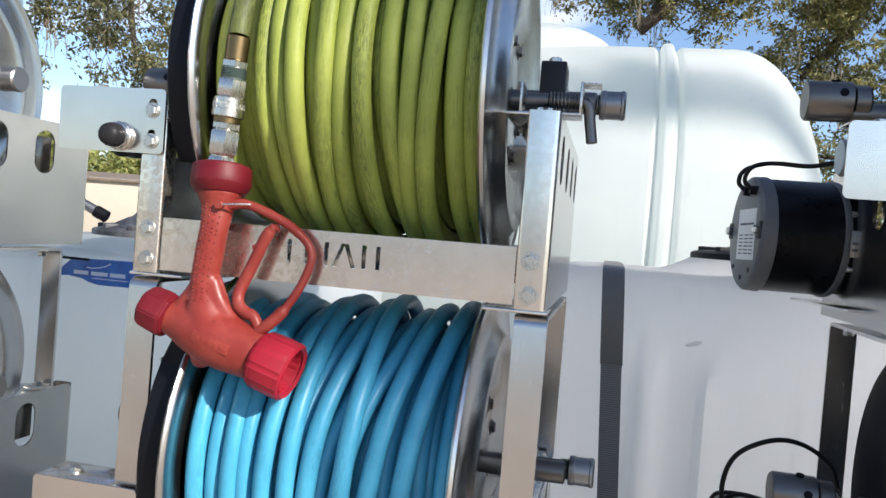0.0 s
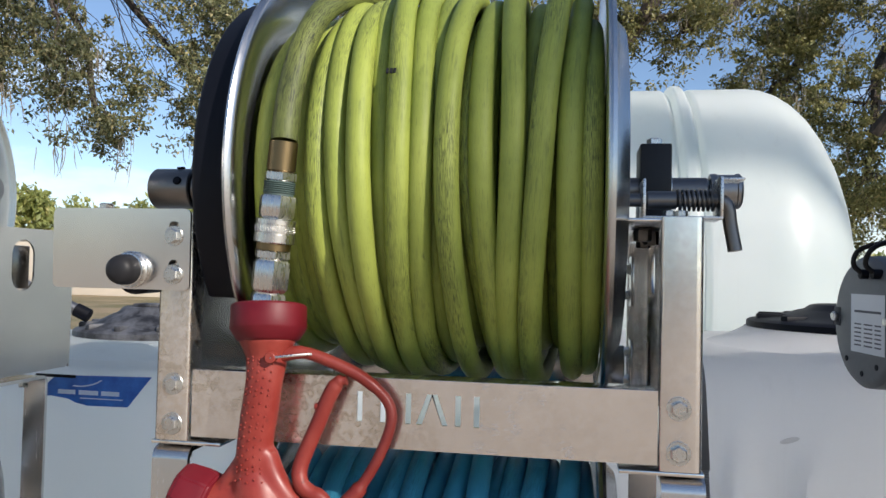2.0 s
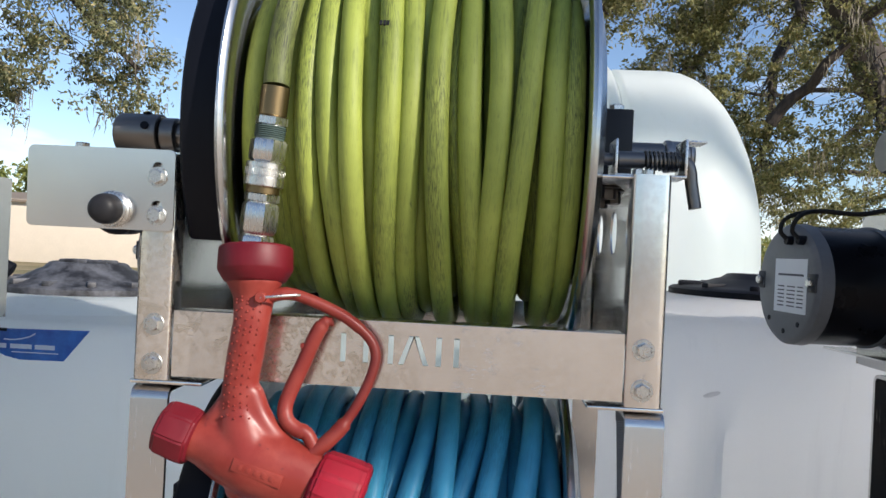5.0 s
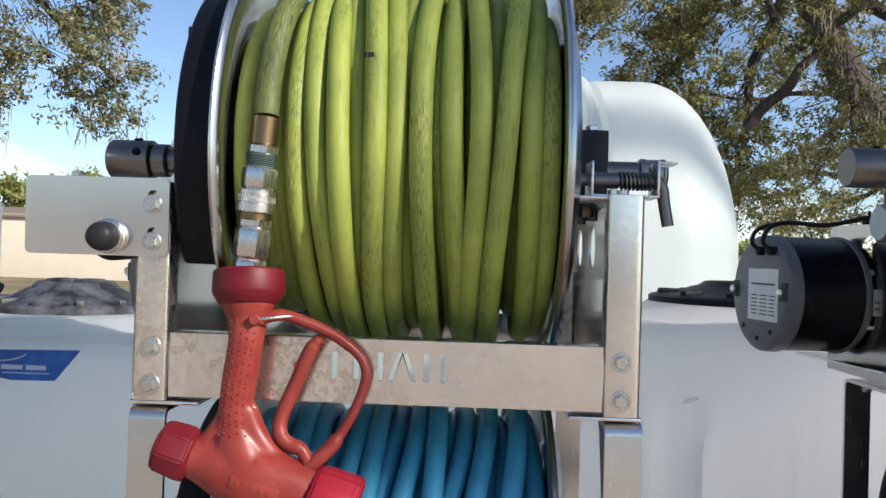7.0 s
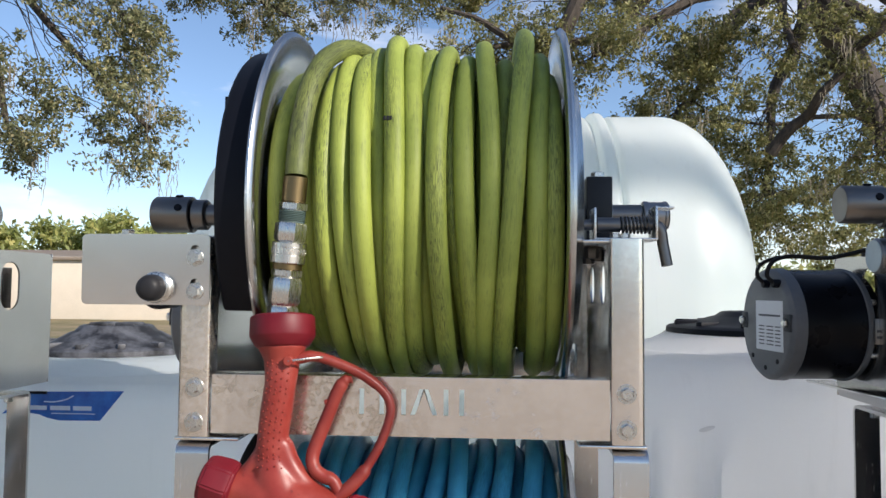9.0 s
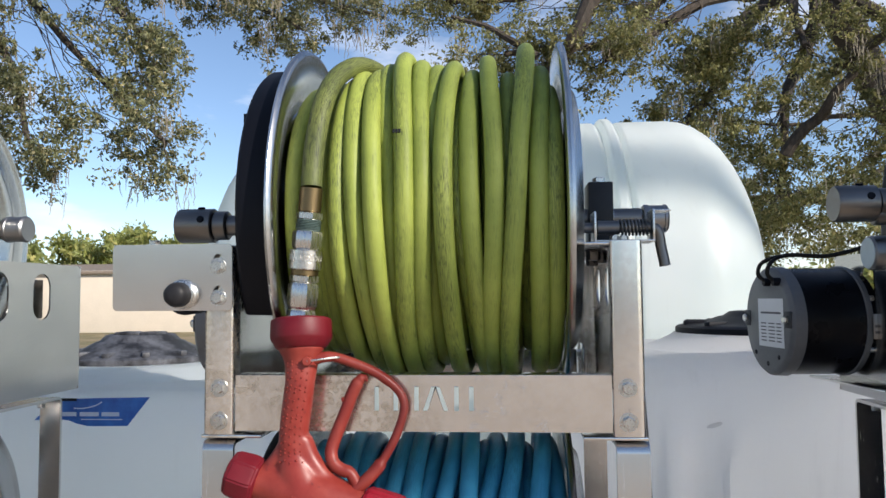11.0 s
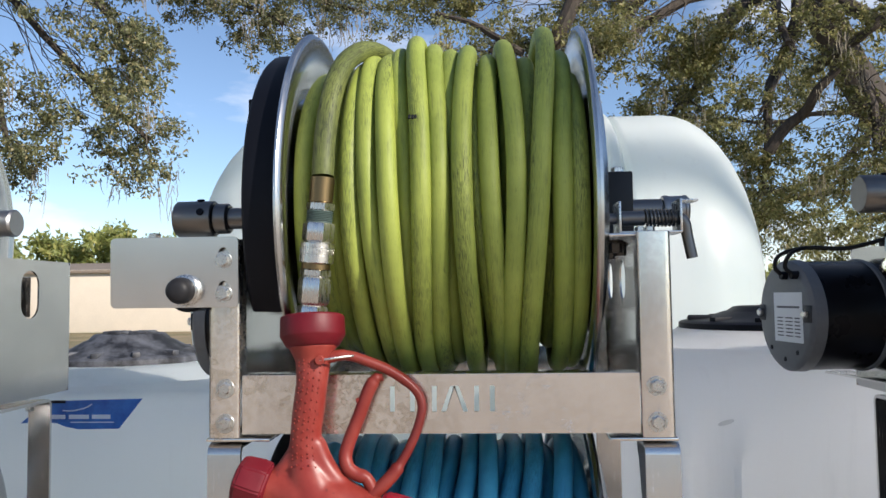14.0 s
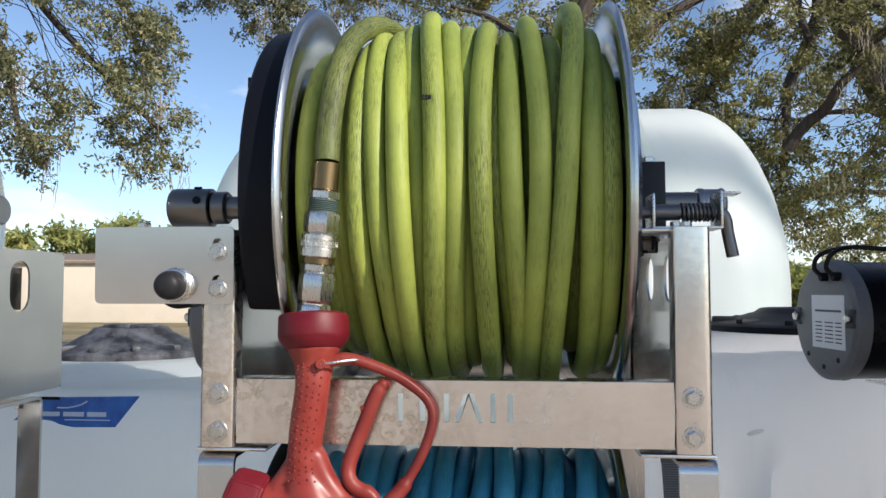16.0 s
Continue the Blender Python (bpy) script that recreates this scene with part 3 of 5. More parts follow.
def bent(bm, pts, z0, z1, t):
    """A folded sheet: a plan outline of points with thickness t towards its hollow side, from z0 to z1."""
    c = Vector((sum(p[0] for p in pts) / len(pts), sum(p[1] for p in pts) / len(pts)))
    rows = []
    for k, p in enumerate(pts):
        a, b = Vector(pts[max(k - 1, 0)]), Vector(pts[min(k + 1, len(pts) - 1)])
        d = (b - a).normalized()
        n = Vector((-d.y, d.x))
        if n.dot(c - Vector(p)) < 0:
            n = -n
        q = Vector(p) + n * t
        rows.append([bm.verts.new((*w_, z)) for w_ in (p, tuple(q)) for z in (z0, z1)])
    for r, s in zip(rows, rows[1:]):
        for i, j in ((0, 1), (1, 3), (3, 2), (2, 0)):
            bm.faces.new((r[i], r[j], s[j], s[i]))
    for r in (rows[0], rows[-1]):
        bm.faces.new((r[0], r[1], r[3], r[2]))
    bmesh.ops.recalc_face_normals(bm, faces=bm.faces)
    return bm


def front_beam(bm):
    """An open channel whose front face carries a row of narrow cut slots."""
    x0, x1, z0, z1, y = -0.2165, 0.2175, -0.258, -0.194, 0.003
    za, zb, t = -0.2345, -0.2068, 0.0025
    w_ = 0.0052
    cuts = [(-0.0495, -0.0495), (-0.0275, -0.0275), (-0.0035, -0.0035), (0.0065, 0.0165), (0.0305, 0.0205), (0.0425, 0.0425), (0.0595, 0.0595)]

    def quad(p, q, r, s):
        for yy, order in ((y, (p, q, r, s)), (y + t, (s, r, q, p))):
            bm.faces.new([bm.verts.new((a, yy, b)) for a, b in order])

    quad((x0, z0), (x1, z0), (x1, za), (x0, za))
    quad((x0, zb), (x1, zb), (x1, z1), (x0, z1))
    last = (x0, x0)
    for lo, hi in cuts + [(x1 + w_ / 2, x1 + w_ / 2)]:
        quad((last[0], za), (lo - w_ / 2, za), (hi - w_ / 2, zb), (last[1], zb))
        last = (lo + w_ / 2, hi + w_ / 2)
    for lo, hi in cuts:
        c = [(lo - w_ / 2, za), (lo + w_ / 2, za), (hi + w_ / 2, zb), (hi - w_ / 2, zb)]
        for i in range(4):
            a, b = c[i], c[(i + 1) % 4]
            bm.faces.new([bm.verts.new(p) for p in ((a[0], y, a[1]), (a[0], y + t, a[1]), (b[0], y + t, b[1]), (b[0], y, b[1]))])
    bmesh.ops.remove_doubles(bm, verts=bm.verts, dist=1e-5)
    return bm


def build_reel(at, label, cuts=(0.115, 0.23, 0.34), stub="dark_steel"):
    u = thing("hose_reel", at, label, "hose reel", "hose reels on the truck")
    # frame
    for s in (-1, 1):
        a, b = sorted((s * 0.2185, s * 0.2545))
        lip, out = s * 0.2185, s * 0.2547
        fold = [(lip, 0.024)] + [(lip + s * (0.003 - 0.003 * math.cos(radians(q))), 0.003 - 0.003 * math.sin(radians(q))) for q in (0, 45, 90)]
        fold += [(out - s * (0.007 - 0.007 * math.sin(radians(q))), 0.007 - 0.007 * math.cos(radians(q))) for q in (0, 22, 45, 67, 90)]
        part("post", bent(BM(), fold, -0.262, -0.0425, 0.0028), "stainless", u, smooth=50)
        part("rear_post", bent(BM(), [(x, 0.46 - y) for x, y in fold], -0.262, -0.0425, 0.0028), "stainless", u, smooth=50)
        bm = BM()
        px = s * 0.2547
        sheet(bm, rounded(0.0072, 0.4528, -0.262, -0.0425, 0.010), slots(cuts), 0.003, lambda p, q, d, px=px, s=s: (px - s * d, p, q))
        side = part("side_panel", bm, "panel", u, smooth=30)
        bm = BM()
        fa, fb = sorted((s * 0.190, s * 0.2515))
        box(bm, fa, fb, 0.012, 0.41, -0.0462, -0.0428, 0.001)
        part("top_flange", bm, "stainless", side)
        ta, tb = sorted((s * 0.185, s * 0.2565))
        part("foot_flange", box(BM(), ta, tb, 0.001, 0.062, -0.2662, -0.2625, 0.001), "stainless", u)
        for z in (-0.208, -0.246):
            bolt(u, (s * 0.2345, 0.0, z), (0, -1, 0))
            bolt(side, (s * 0.2175, 0.375, z + 0.012), (-s, 0, 0), 0.006, 0.0085)
        for z in (-0.085, -0.120):
            bolt(side, (s * 0.2175, 0.375, z), (-s, 0, 0), 0.006, 0.0085)
        bm = BM()
        la, lb = sorted((s * 0.2178, s * 0.2215))
        box(bm, la, lb, 0.355, 0.395, -0.258, -0.18, 0.001)
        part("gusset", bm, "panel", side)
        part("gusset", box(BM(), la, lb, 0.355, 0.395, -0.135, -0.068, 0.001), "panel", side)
        for x_ in (0.09, 0.15):
            bm = BM()
            rod(bm, (s * 0.2515, x_, -0.238), (s * 0.236, x_, -0.238), 0.005, 12)
            part("stud", bm, "dark_steel", side)
    fb = part("front_beam", front_beam(BM()), "stainless", u, "stainless channel with narrow cut slots", smooth=30)
    part("top_lip", box(BM(), -0.2165, 0.2175, 0.0036, 0.037, -0.1970, -0.1936, 0.001), "stainless", fb)
    part("bottom_lip", box(BM(), -0.2165, 0.2175, 0.0058, 0.037, -0.2578, -0.2550, 0.0008), "stainless", fb)
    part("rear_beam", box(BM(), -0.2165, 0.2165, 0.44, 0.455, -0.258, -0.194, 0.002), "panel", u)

    # drum, flanges and guard
    part("drum", lathe(BM(), [(-0.158, 0.085), (0.169, 0.085)], (0, AXIS_Y, 0), (1, 0, 0), 40), "flange", u)
    for s, fx in ((-1, -0.158), (1, 0.169)):
        bm = BM()
        p = [(0.0, 0.018), (0.0, 0.095), (0.009, 0.106), (0.011, 0.150), (0.018, 0.158), (0.018, 0.170), (0.006, 0.184), (0.0, 0.213), (-0.001, 0.2305),
             (0.001, 0.2350), (0.0045, 0.2375), (0.008, 0.2350), (0.008, 0.2315), (0.006, 0.2275), (0.0055, 0.213), (0.011, 0.186), (0.0225, 0.173), (0.0225, 0.156),
             (0.0155, 0.147), (0.0135, 0.108), (0.0035, 0.093), (0.0035, 0.018)]
        lathe(bm, [(s * q, r) for q, r in p], (fx, AXIS_Y, 0), (1, 0, 0), 96)
        bmesh.ops.recalc_face_normals(bm, faces=bm.faces)
        fl = part("flange", bm, "flange", u, "spun metal flange with a rolled rim")
        for k in range(8):
            a = radians(22.5 + 45 * k)
            if s > 0:
                bolt(fl, (fx + 0.0035, AXIS_Y + 0.078 * math.cos(a), 0.078 * math.sin(a)), (1, 0, 0), 0.0075, 0.011, "dark_steel")
    bm = BM()
    a0, a1 = -126, 126
    gx0, gx1, gr = -0.2125, -0.1665, 0.211
    lathe(bm, [(gx0 + 0.010, 0.03), (gx0 + 0.010, 0.13), (gx0 + 0.004, 0.14), (gx0, 0.196), (gx0 + 0.004, gr - 0.003), (gx0 + 0.008, gr), (gx1 - 0.002, gr + 0.001), (gx1, gr - 0.002), (gx1, gr - 0.006), (gx0 + 0.01, gr - 0.008)],
          (0, AXIS_Y, 0), (1, 0, 0), 84, a0 + 90, a1 + 90)
    ex = bmesh.ops.recalc_face_normals(bm, faces=bm.faces)
    guard = part("guard", bm, "black_plastic", u, "black plastic chain guard open at its bottom")
    part("guard_slot", box(BM(), gx0 - 0.002, gx0 + 0.004, AXIS_Y - 0.165, AXIS_Y - 0.152, 0.06, 0.12, 0.001), "rubber", guard)

    # left shaft end with its coupling
    part("shaft", rod(BM(), (-0.315, AXIS_Y, 0), (0.285, AXIS_Y, 0), 0.0145, 24), "dark_steel", u)
    bm = BM()
    lathe(bm, [(-0.365, 0), (-0.365, 0.0225), (-0.3625, 0.0245), (-0.314, 0.0245), (-0.3125, 0.023), (-0.3125, 0.015)], (0, AXIS_Y, 0), (1, 0, 0), 40)
    cp = part("coupling", bm, "dark_steel", u, "dark machined steel coupling with set screws")
    part("set_screw", rod(BM(), (-0.326, AXIS_Y - 0.0225, 0.007), (-0.326, AXIS_Y - 0.0255, 0.008), 0.005, 14), "black_plastic", cp)
    part("set_screw", rod(BM(), (-0.332, AXIS_Y - 0.003, 0.022), (-0.332, AXIS_Y - 0.004, 0.0265), 0.005, 14), "black_plastic", cp)
    part("collar", rod(BM(), (-0.3125, AXIS_Y, 0), (-0.292, AXIS_Y, 0), 0.0205, 30), "dark_steel", u)
    for s in (-1, 1):
        x0, x1 = (-0.256, -0.222) if s < 0 else (0.2115, 0.2445)
        top = 0.048 if s > 0 else 0.016
        bm = BM()
        box(bm, x0, x1, AXIS_Y - 0.028, AXIS_Y + 0.028, -0.0425, top, 0.002)
        blk = part("bearing_block", bm, "block", u, "black plastic bearing block")
        if s > 0:
            race = lathe(BM(), [(0.2440, 0.0135), (0.2462, 0.0135), (0.2462, 0.0165), (0.2450, 0.0170), (0.2450, 0.0195), (0.2462, 0.0200), (0.2462, 0.0235), (0.2440, 0.0235)], (0, AXIS_Y + 0.006, 0.001), (1, 0, 0), 40)
            part("bearing_race", race, "chrome", blk, "bright steel bearing ring")
            part("bolt_head", hexagon(BM(), ((x0 + x1) / 2, AXIS_Y - 0.008, top), ((x0 + x1) / 2, AXIS_Y - 0.008, top + 0.008), 0.0085, 0.0115), "chrome", blk)
            part("bolt_head", hexagon(BM(), ((x0 + x1) / 2, AXIS_Y - 0.008, -0.047), ((x0 + x1) / 2, AXIS_Y - 0.008, -0.060), 0.009, 0.0115), "dark_steel", blk)
            for by in (0.135, 0.225):
                part("bolt_head", hexagon(BM(), (0.222, by, -0.047), (0.222, by, -0.062), 0.0085, 0.0115), "dark_steel", blk)
            part("bolt_head", hexagon(BM(), (0.2105, 0.10, -0.047), (0.2105, 0.10, -0.060), 0.009, 0.0115), "dark_steel", blk)
    part("stub", rod(BM(), (0.240, AXIS_Y + 0.014, 0.001), (0.298, AXIS_Y + 0.014, 0.001), 0.0120, 24), stub, u)
    bm = BM()
    for k in range(6):
        lathe(bm, [(-0.0012, 0.0125), (0, 0.0145), (0.0012, 0.0125)], (0.279 + 0.0028 * k, AXIS_Y + 0.014, 0.001), (1, 0, 0), 24)
    part("thread", bm, "tape", u, "green thread tape")
    bm = BM()
    lathe(bm, [(0.289, 0), (0.289, 0.0182), (0.291, 0.0195), (0.296, 0.0195), (0.297, 0.0185), (0.316, 0.0185), (0.317, 0.0195), (0.320, 0.0195), (0.3225, 0.017), (0.3225, 0)], (0, AXIS_Y + 0.014, 0.001), (1, 0, 0), 36)
    part("pipe_cap", bm, "cast", u, "grey cast pipe cap")

    # spring pin latch on the right post
    ly = 0.045
    bm = BM()
    box(bm, 0.204, 0.274, ly - 0.02, ly + 0.02, -0.0425, -0.0398, 0.0008)
    box(bm, 0.204, 0.2068, ly - 0.02, ly + 0.02, -0.0405, -0.006, 0.0008)
    box(bm, 0.2712, 0.274, ly - 0.02, ly + 0.02, -0.0405, -0.004, 0.0008)
    box(bm, 0.2735, 0.294, ly - 0.012, ly + 0.014, -0.0065, -0.004, 0.0008)
    latch = part("latch", bm, "bolt", u, "bent steel latch bracket")
    zc = -0.024
    part("pin", rod(BM(), (0.192, ly, zc), (0.276, ly, zc), 0.0062, 18), "dark_steel", latch)
    part("sleeve", rod(BM(), (0.209, ly, zc), (0.236, ly, zc), 0.0085, 18), "dark_steel", latch)
    bm = BM()
    tube(bm, [(0.236 + 0.033 * k / 120, ly + 0.009 * math.cos(k * math.tau / 15), zc + 0.009 * math.sin(k * math.tau / 15)) for k in range(121)], 0.0014, 6)
    part("spring", bm, "spring", latch)
    bm = BM()
    tube(bm, spline([(0.270, ly, zc), (0.277, ly, zc - 0.001), (0.2815, ly, zc - 0.008), (0.2835, ly, zc - 0.022), (0.2875, ly - 0.002, zc - 0.046)], 6), 0.0064, 14)
    part("handle", bm, "dark_steel", latch, "bent dark steel pin handle")
    for x in (0.228, 0.239):
        part("nut", hexagon(BM(), (x, ly - 0.012, -0.0398), (x, ly - 0.012, -0.0345), 0.0055), "chrome", latch)

    # switch plate on the left post
    bm = BM()
    holes = [rounded(-0.2395, -0.2285, z - 0.006, z + 0.014, 0.005) for z in (-0.066, -0.103)]
    sheet(bm, rounded(-0.3625, -0.2175, -0.118, -0.040, 0.006), holes, 0.0025, lambda p, q, d: (p, -0.0050 - d, q))
    sw = part("switch_plate", bm, "plate", u, "clean bent stainless switch plate", smooth=30)
    part("top_fold", box(BM(), -0.3600, -0.257, -0.0052, 0.050, -0.0425, -0.040, 0.001), "stainless", sw)
    for z in (-0.066, -0.103):
        bolt(sw, (-0.234, -0.0076, z), (0, -1, 0), 0.0075, 0.0095)
    bolt(sw, (-0.325, 0.022, -0.040), (0, 0, 1), 0.0075, 0.0105)
    kx, kz = -0.277, -0.099
    bm = BM()
    lathe(bm, [(0.007, 0.0115), (0.007, 0.0168), (0.009, 0.0176), (0.011, 0.0176), (0.012, 0.0162), (0.014, 0.0168), (0.016, 0.0160), (0.017, 0.012)], (kx, 0, kz), (0, -1, 0), 36)
    kn = part("knob", bm, "chrome", sw, "push button with a black rubber cap")
    bm = BM()
    lathe(bm, [(0.0150, 0.0146), (0.026, 0.0144), (0.0315, 0.0126), (0.0345, 0.0088), (0.0358, 0.005), (0.0362, 0)], (kx, 0, kz), (0, -1, 0), 36)
    part("cap", bm, "rubber", kn)
    bm = BM()
    rod(bm, (kx, -0.004, kz), (kx, 0.035, kz), 0.0245, 28)
    part("switch_body", bm, "black_plastic", sw)

    # the plate leans a little, its upper edge forward
    sw.matrix_local = Matrix.Translation((0, -0.005, -0.118)) @ Matrix.Rotation(radians(1.4), 4, "X") @ Matrix.Translation((0, 0.005, 0.118))

    # motor outside the left panel, shifted as one
    my, mz = 0.385, -0.147
    bm = BM()
    lathe(bm, [(-0.415, 0), (-0.415, 0.076), (-0.4135, 0.081), (-0.409, 0.0855), (-0.392, 0.0865), (-0.392, 0)], (0, my, mz), (1, 0, 0), 64)
    mo = part("motor", bm, "grey_cap", u, "black electric motor with a grey end cap")
    part("housing", lathe(BM(), [(-0.392, 0.084), (-0.301, 0.084)], (0, my, mz), (1, 0, 0), 64), "motor_black", mo)
    part("gear_flange", lathe(BM(), [(-0.3015, 0), (-0.3015, 0.0855), (-0.3005, 0.0868), (-0.2965, 0.0868), (-0.2960, 0.0855), (-0.2925, 0.0855), (-0.2915, 0.084), (-0.2915, 0)], (0, my, mz), (1, 0, 0), 64), "grey_cap", mo)
    part("gearbox", lathe(BM(), [(-0.2915, 0.0), (-0.2915, 0.081), (-0.2790, 0.081), (-0.2790, 0)], (0, my, mz), (1, 0, 0), 48), "motor_black", mo)
    for a in (-150, -205):
        y_, z_ = my + 0.0835 * math.cos(radians(a)), mz + 0.0835 * math.sin(radians(a))
        part("screw", rod(BM(), (-0.2925, y_, z_), (-0.2865, y_, z_), 0.0042, 12), "bolt", mo)
    part("mounting_tray", box(BM(), -0.316, -0.2750, 0.240, 0.455, -0.2440, -0.2405, 0.001), "plate", mo)
    for k, (dy, dz) in enumerate(((-0.071, 0.004), (0.071, 0.004))):
        bm = BM()
        box(bm, -0.4165, -0.408, my + dy - 0.010, my + dy + 0.010, mz + dz - 0.013, mz + dz + 0.013, 0.002)
        part("lug", bm, "grey_plastic", mo)
        bolt(mo, (-0.4165, my + dy, mz + dz), (-1, 0, 0), 0.0062, 0.0, "chrome")
    for a in (-125, -90, -50):
        y_, z_ = my + 0.067 * math.cos(radians(a)), mz + 0.067 * math.sin(radians(a))
        part("screw", rod(BM(), (-0.4145, y_, z_), (-0.4162, y_, z_), 0.0038, 12), "black_plastic", mo)
    lab = part("rating_label", box(BM(), -0.4156, -0.4151, my - 0.058, my + 0.030, mz - 0.040, mz + 0.036, 0), "paper", mo, "white printed rating label")
    part("text_bar", box(BM(), -0.4159, -0.4156, my - 0.050, my + 0.020, mz + 0.012, mz + 0.015, 0), "ink", lab)
    for k in range(6):
        for y0, y1 in ((my - 0.050, my - 0.034), (my - 0.028, my - 0.006), (my + 0.002, my + 0.020)):
            part("text_bar", box(BM(), -0.4159, -0.4156, y0, y1, mz - 0.004 - 0.0055 * k, mz - 0.0022 - 0.0055 * k, 0), "ink", lab)
    for dy in (-0.012, -0.044):
        part("grommet", rod(BM(), (-0.412, my + dy, mz + 0.062), (-0.424, my + dy, mz + 0.062), 0.0065, 14), "black_plastic", mo)
        bm = BM()
        p = [(-0.42, my + dy, mz + 0.062), (-0.432, my + dy, mz + 0.075), (-0.425, my + dy - 0.005, mz + 0.094), (-0.395, my - 0.04, mz + 0.103), (-0.35, my - 0.06, mz + 0.100),
             (-0.32, my - 0.072, mz + 0.106), (-0.298, my - 0.085, mz + 0.110), (-0.285, my - 0.10, mz + 0.085), (-0.265, my - 0.112, mz + 0.065), (-0.256, my - 0.118, mz + 0.05)]
        part("cable", tube(bm, spline(p, 5), 0.0033, 8), "cable", mo)
    bm = BM()
    box(bm, -0.305, -0.299, my - 0.098, my - 0.074, mz + 0.102, mz + 0.1085, 0.001)
    rod(bm, (-0.302, my - 0.088, mz + 0.107), (-0.304, my - 0.09, mz + 0.12), 0.002, 8)
    part("cable_tie", bm, "black_plastic", mo)
    can = part("solenoid", rod(BM(), (-0.312, 0.205, -0.050), (-0.2575, 0.205, -0.050), 0.0235, 36, 0.002), "cast", u, "silver solenoid can")
    part("solenoid_face", rod(BM(), (-0.3122, 0.205, -0.050), (-0.3134, 0.205, -0.050), 0.0210, 32), "can", can)
    pl = part("serial_plate", box(BM(), -0.296, -0.276, my - 0.0905, my - 0.0875, mz - 0.025, mz + 0.012, 0.0005), "cast", mo)
    for k in range(2):
        part("text_bar", box(BM(), -0.294, -0.278, my - 0.0912, my - 0.0906, mz - 0.017 + 0.009 * k, mz - 0.013 + 0.009 * k), "ink", pl)
    mo.location.x = 0.02
    return u


def build_riser(at, label):
    """A bent strap frame that carries the upper reel on the lower one."""
    r = thing("riser_bracket", at, label, "bracket", "risers between the reels")
    t, w_ = 0.005, 0.0185
    zt, zb, y0, y1, rad = -0.269, -0.5275, 0.001, 0.40, 0.012
    pts = [(y0, zb)] + [(y0, zt - rad)]
    pts += [(y0 + rad - rad * math.cos(radians(a)), zt - rad + rad * math.sin(radians(a))) for a in (22, 45, 67, 90)]
    pts += [(y1 - rad + rad * math.sin(radians(a)), zt - rad + rad * math.cos(radians(a))) for a in (0, 22, 45, 67, 90)]
    pts += [(y1, zb)]
    bm = BM()
    out, inn = [], []
    for k, (y, z) in enumerate(pts):
        a, b = pts[max(k - 1, 0)], pts[min(k + 1, len(pts) - 1)]
        d = Vector((b[0] - a[0], b[1] - a[1])).normalized()
        nrm = Vector((d.y, -d.x)) * t
        out.append([bm.verts.new((x, y, z)) for x in (-w_, w_)])
        inn.append([bm.verts.new((x, y + nrm.x, z + nrm.y)) for x in (-w_, w_)])
    for k in range(len(pts) - 1):
        bm.faces.new((out[k][0], out[k][1], out[k + 1][1], out[k + 1][0]))
        bm.faces.new((inn[k][1], inn[k][0], inn[k + 1][0], inn[k + 1][1]))
        for j in (0, 1):
            bm.faces.new((out[k][j], inn[k][j], inn[k + 1][j], out[k + 1][j]))
    bm.faces.new((out[0][0], inn[0][0], inn[0][1], out[0][1]))
    bm.faces.new((out[-1][0], inn[-1][0], inn[-1][1], out[-1][1]))
    bmesh.ops.recalc_face_normals(bm, faces=bm.faces)
    part("strap", bm, "strap_steel", r, smooth=30)
    for y, s in ((y0, 1), (y1, -1)):
        ya, yb = sorted((y + s * 0.0052, y + s * 0.035))
        part("foot", box(BM(), -w_, w_, ya, yb, zb, zb + 0.004, 0.001), "strap_steel", r)
        part("nut", hexagon(BM(), (0, (ya + yb) / 2, zb + 0.004), (0, (ya + yb) / 2, zb + 0.011), 0.0075, 0.0105), "bolt", r)
        part("nut", hexagon(BM(), (0, (ya + yb) / 2 + s * 0.01, zt - 0.0055), (0, (ya + yb) / 2 + s * 0.01, zt - 0.016), 0.0075, 0.0105), "bolt", r)
    return r


reel_top = build_reel((0, 0, UPPER), "stainless hose reel with a black chain guard, wound with green hose", (0.07, 0.185, 0.30, 0.415), "bolt")
reel_low = build_reel((0, 0, LOWER), "stainless hose reel under another, wound with blue hose", stub="block")
riser = build_riser((-0.2365, 0, UPPER), "bent stainless strap between two stacked reels")
copy_thing(riser, pose(0.2395, 0, UPPER))
for cx in (-0.926, 0.902):
    for z in (UPPER, LOWER):
        c = copy_thing(reel_low, pose(cx, 0, z))
        tagged(c, "stainless hose reel beside the green one, its hose hidden")
        for ch in c.children:
            if cx > 0 and ch.name.split(".")[0] in ("coupling", "collar"):
                ch.location.z += 0.015
            if cx > 0 and ch.name.split(".")[0] == "motor":
                turn = Matrix.Translation((-0.28, 0.385, 0)) @ Matrix.Rotation(radians(6), 4, "Z") @ Matrix.Translation((0.28, -0.385, 0))
                ch.matrix_local = Matrix.Translation((0.026, 0.020, 0)) @ turn
    for x in (-0.2365, 0.2395):
        copy_thing(riser, pose(cx + x, 0, UPPER))


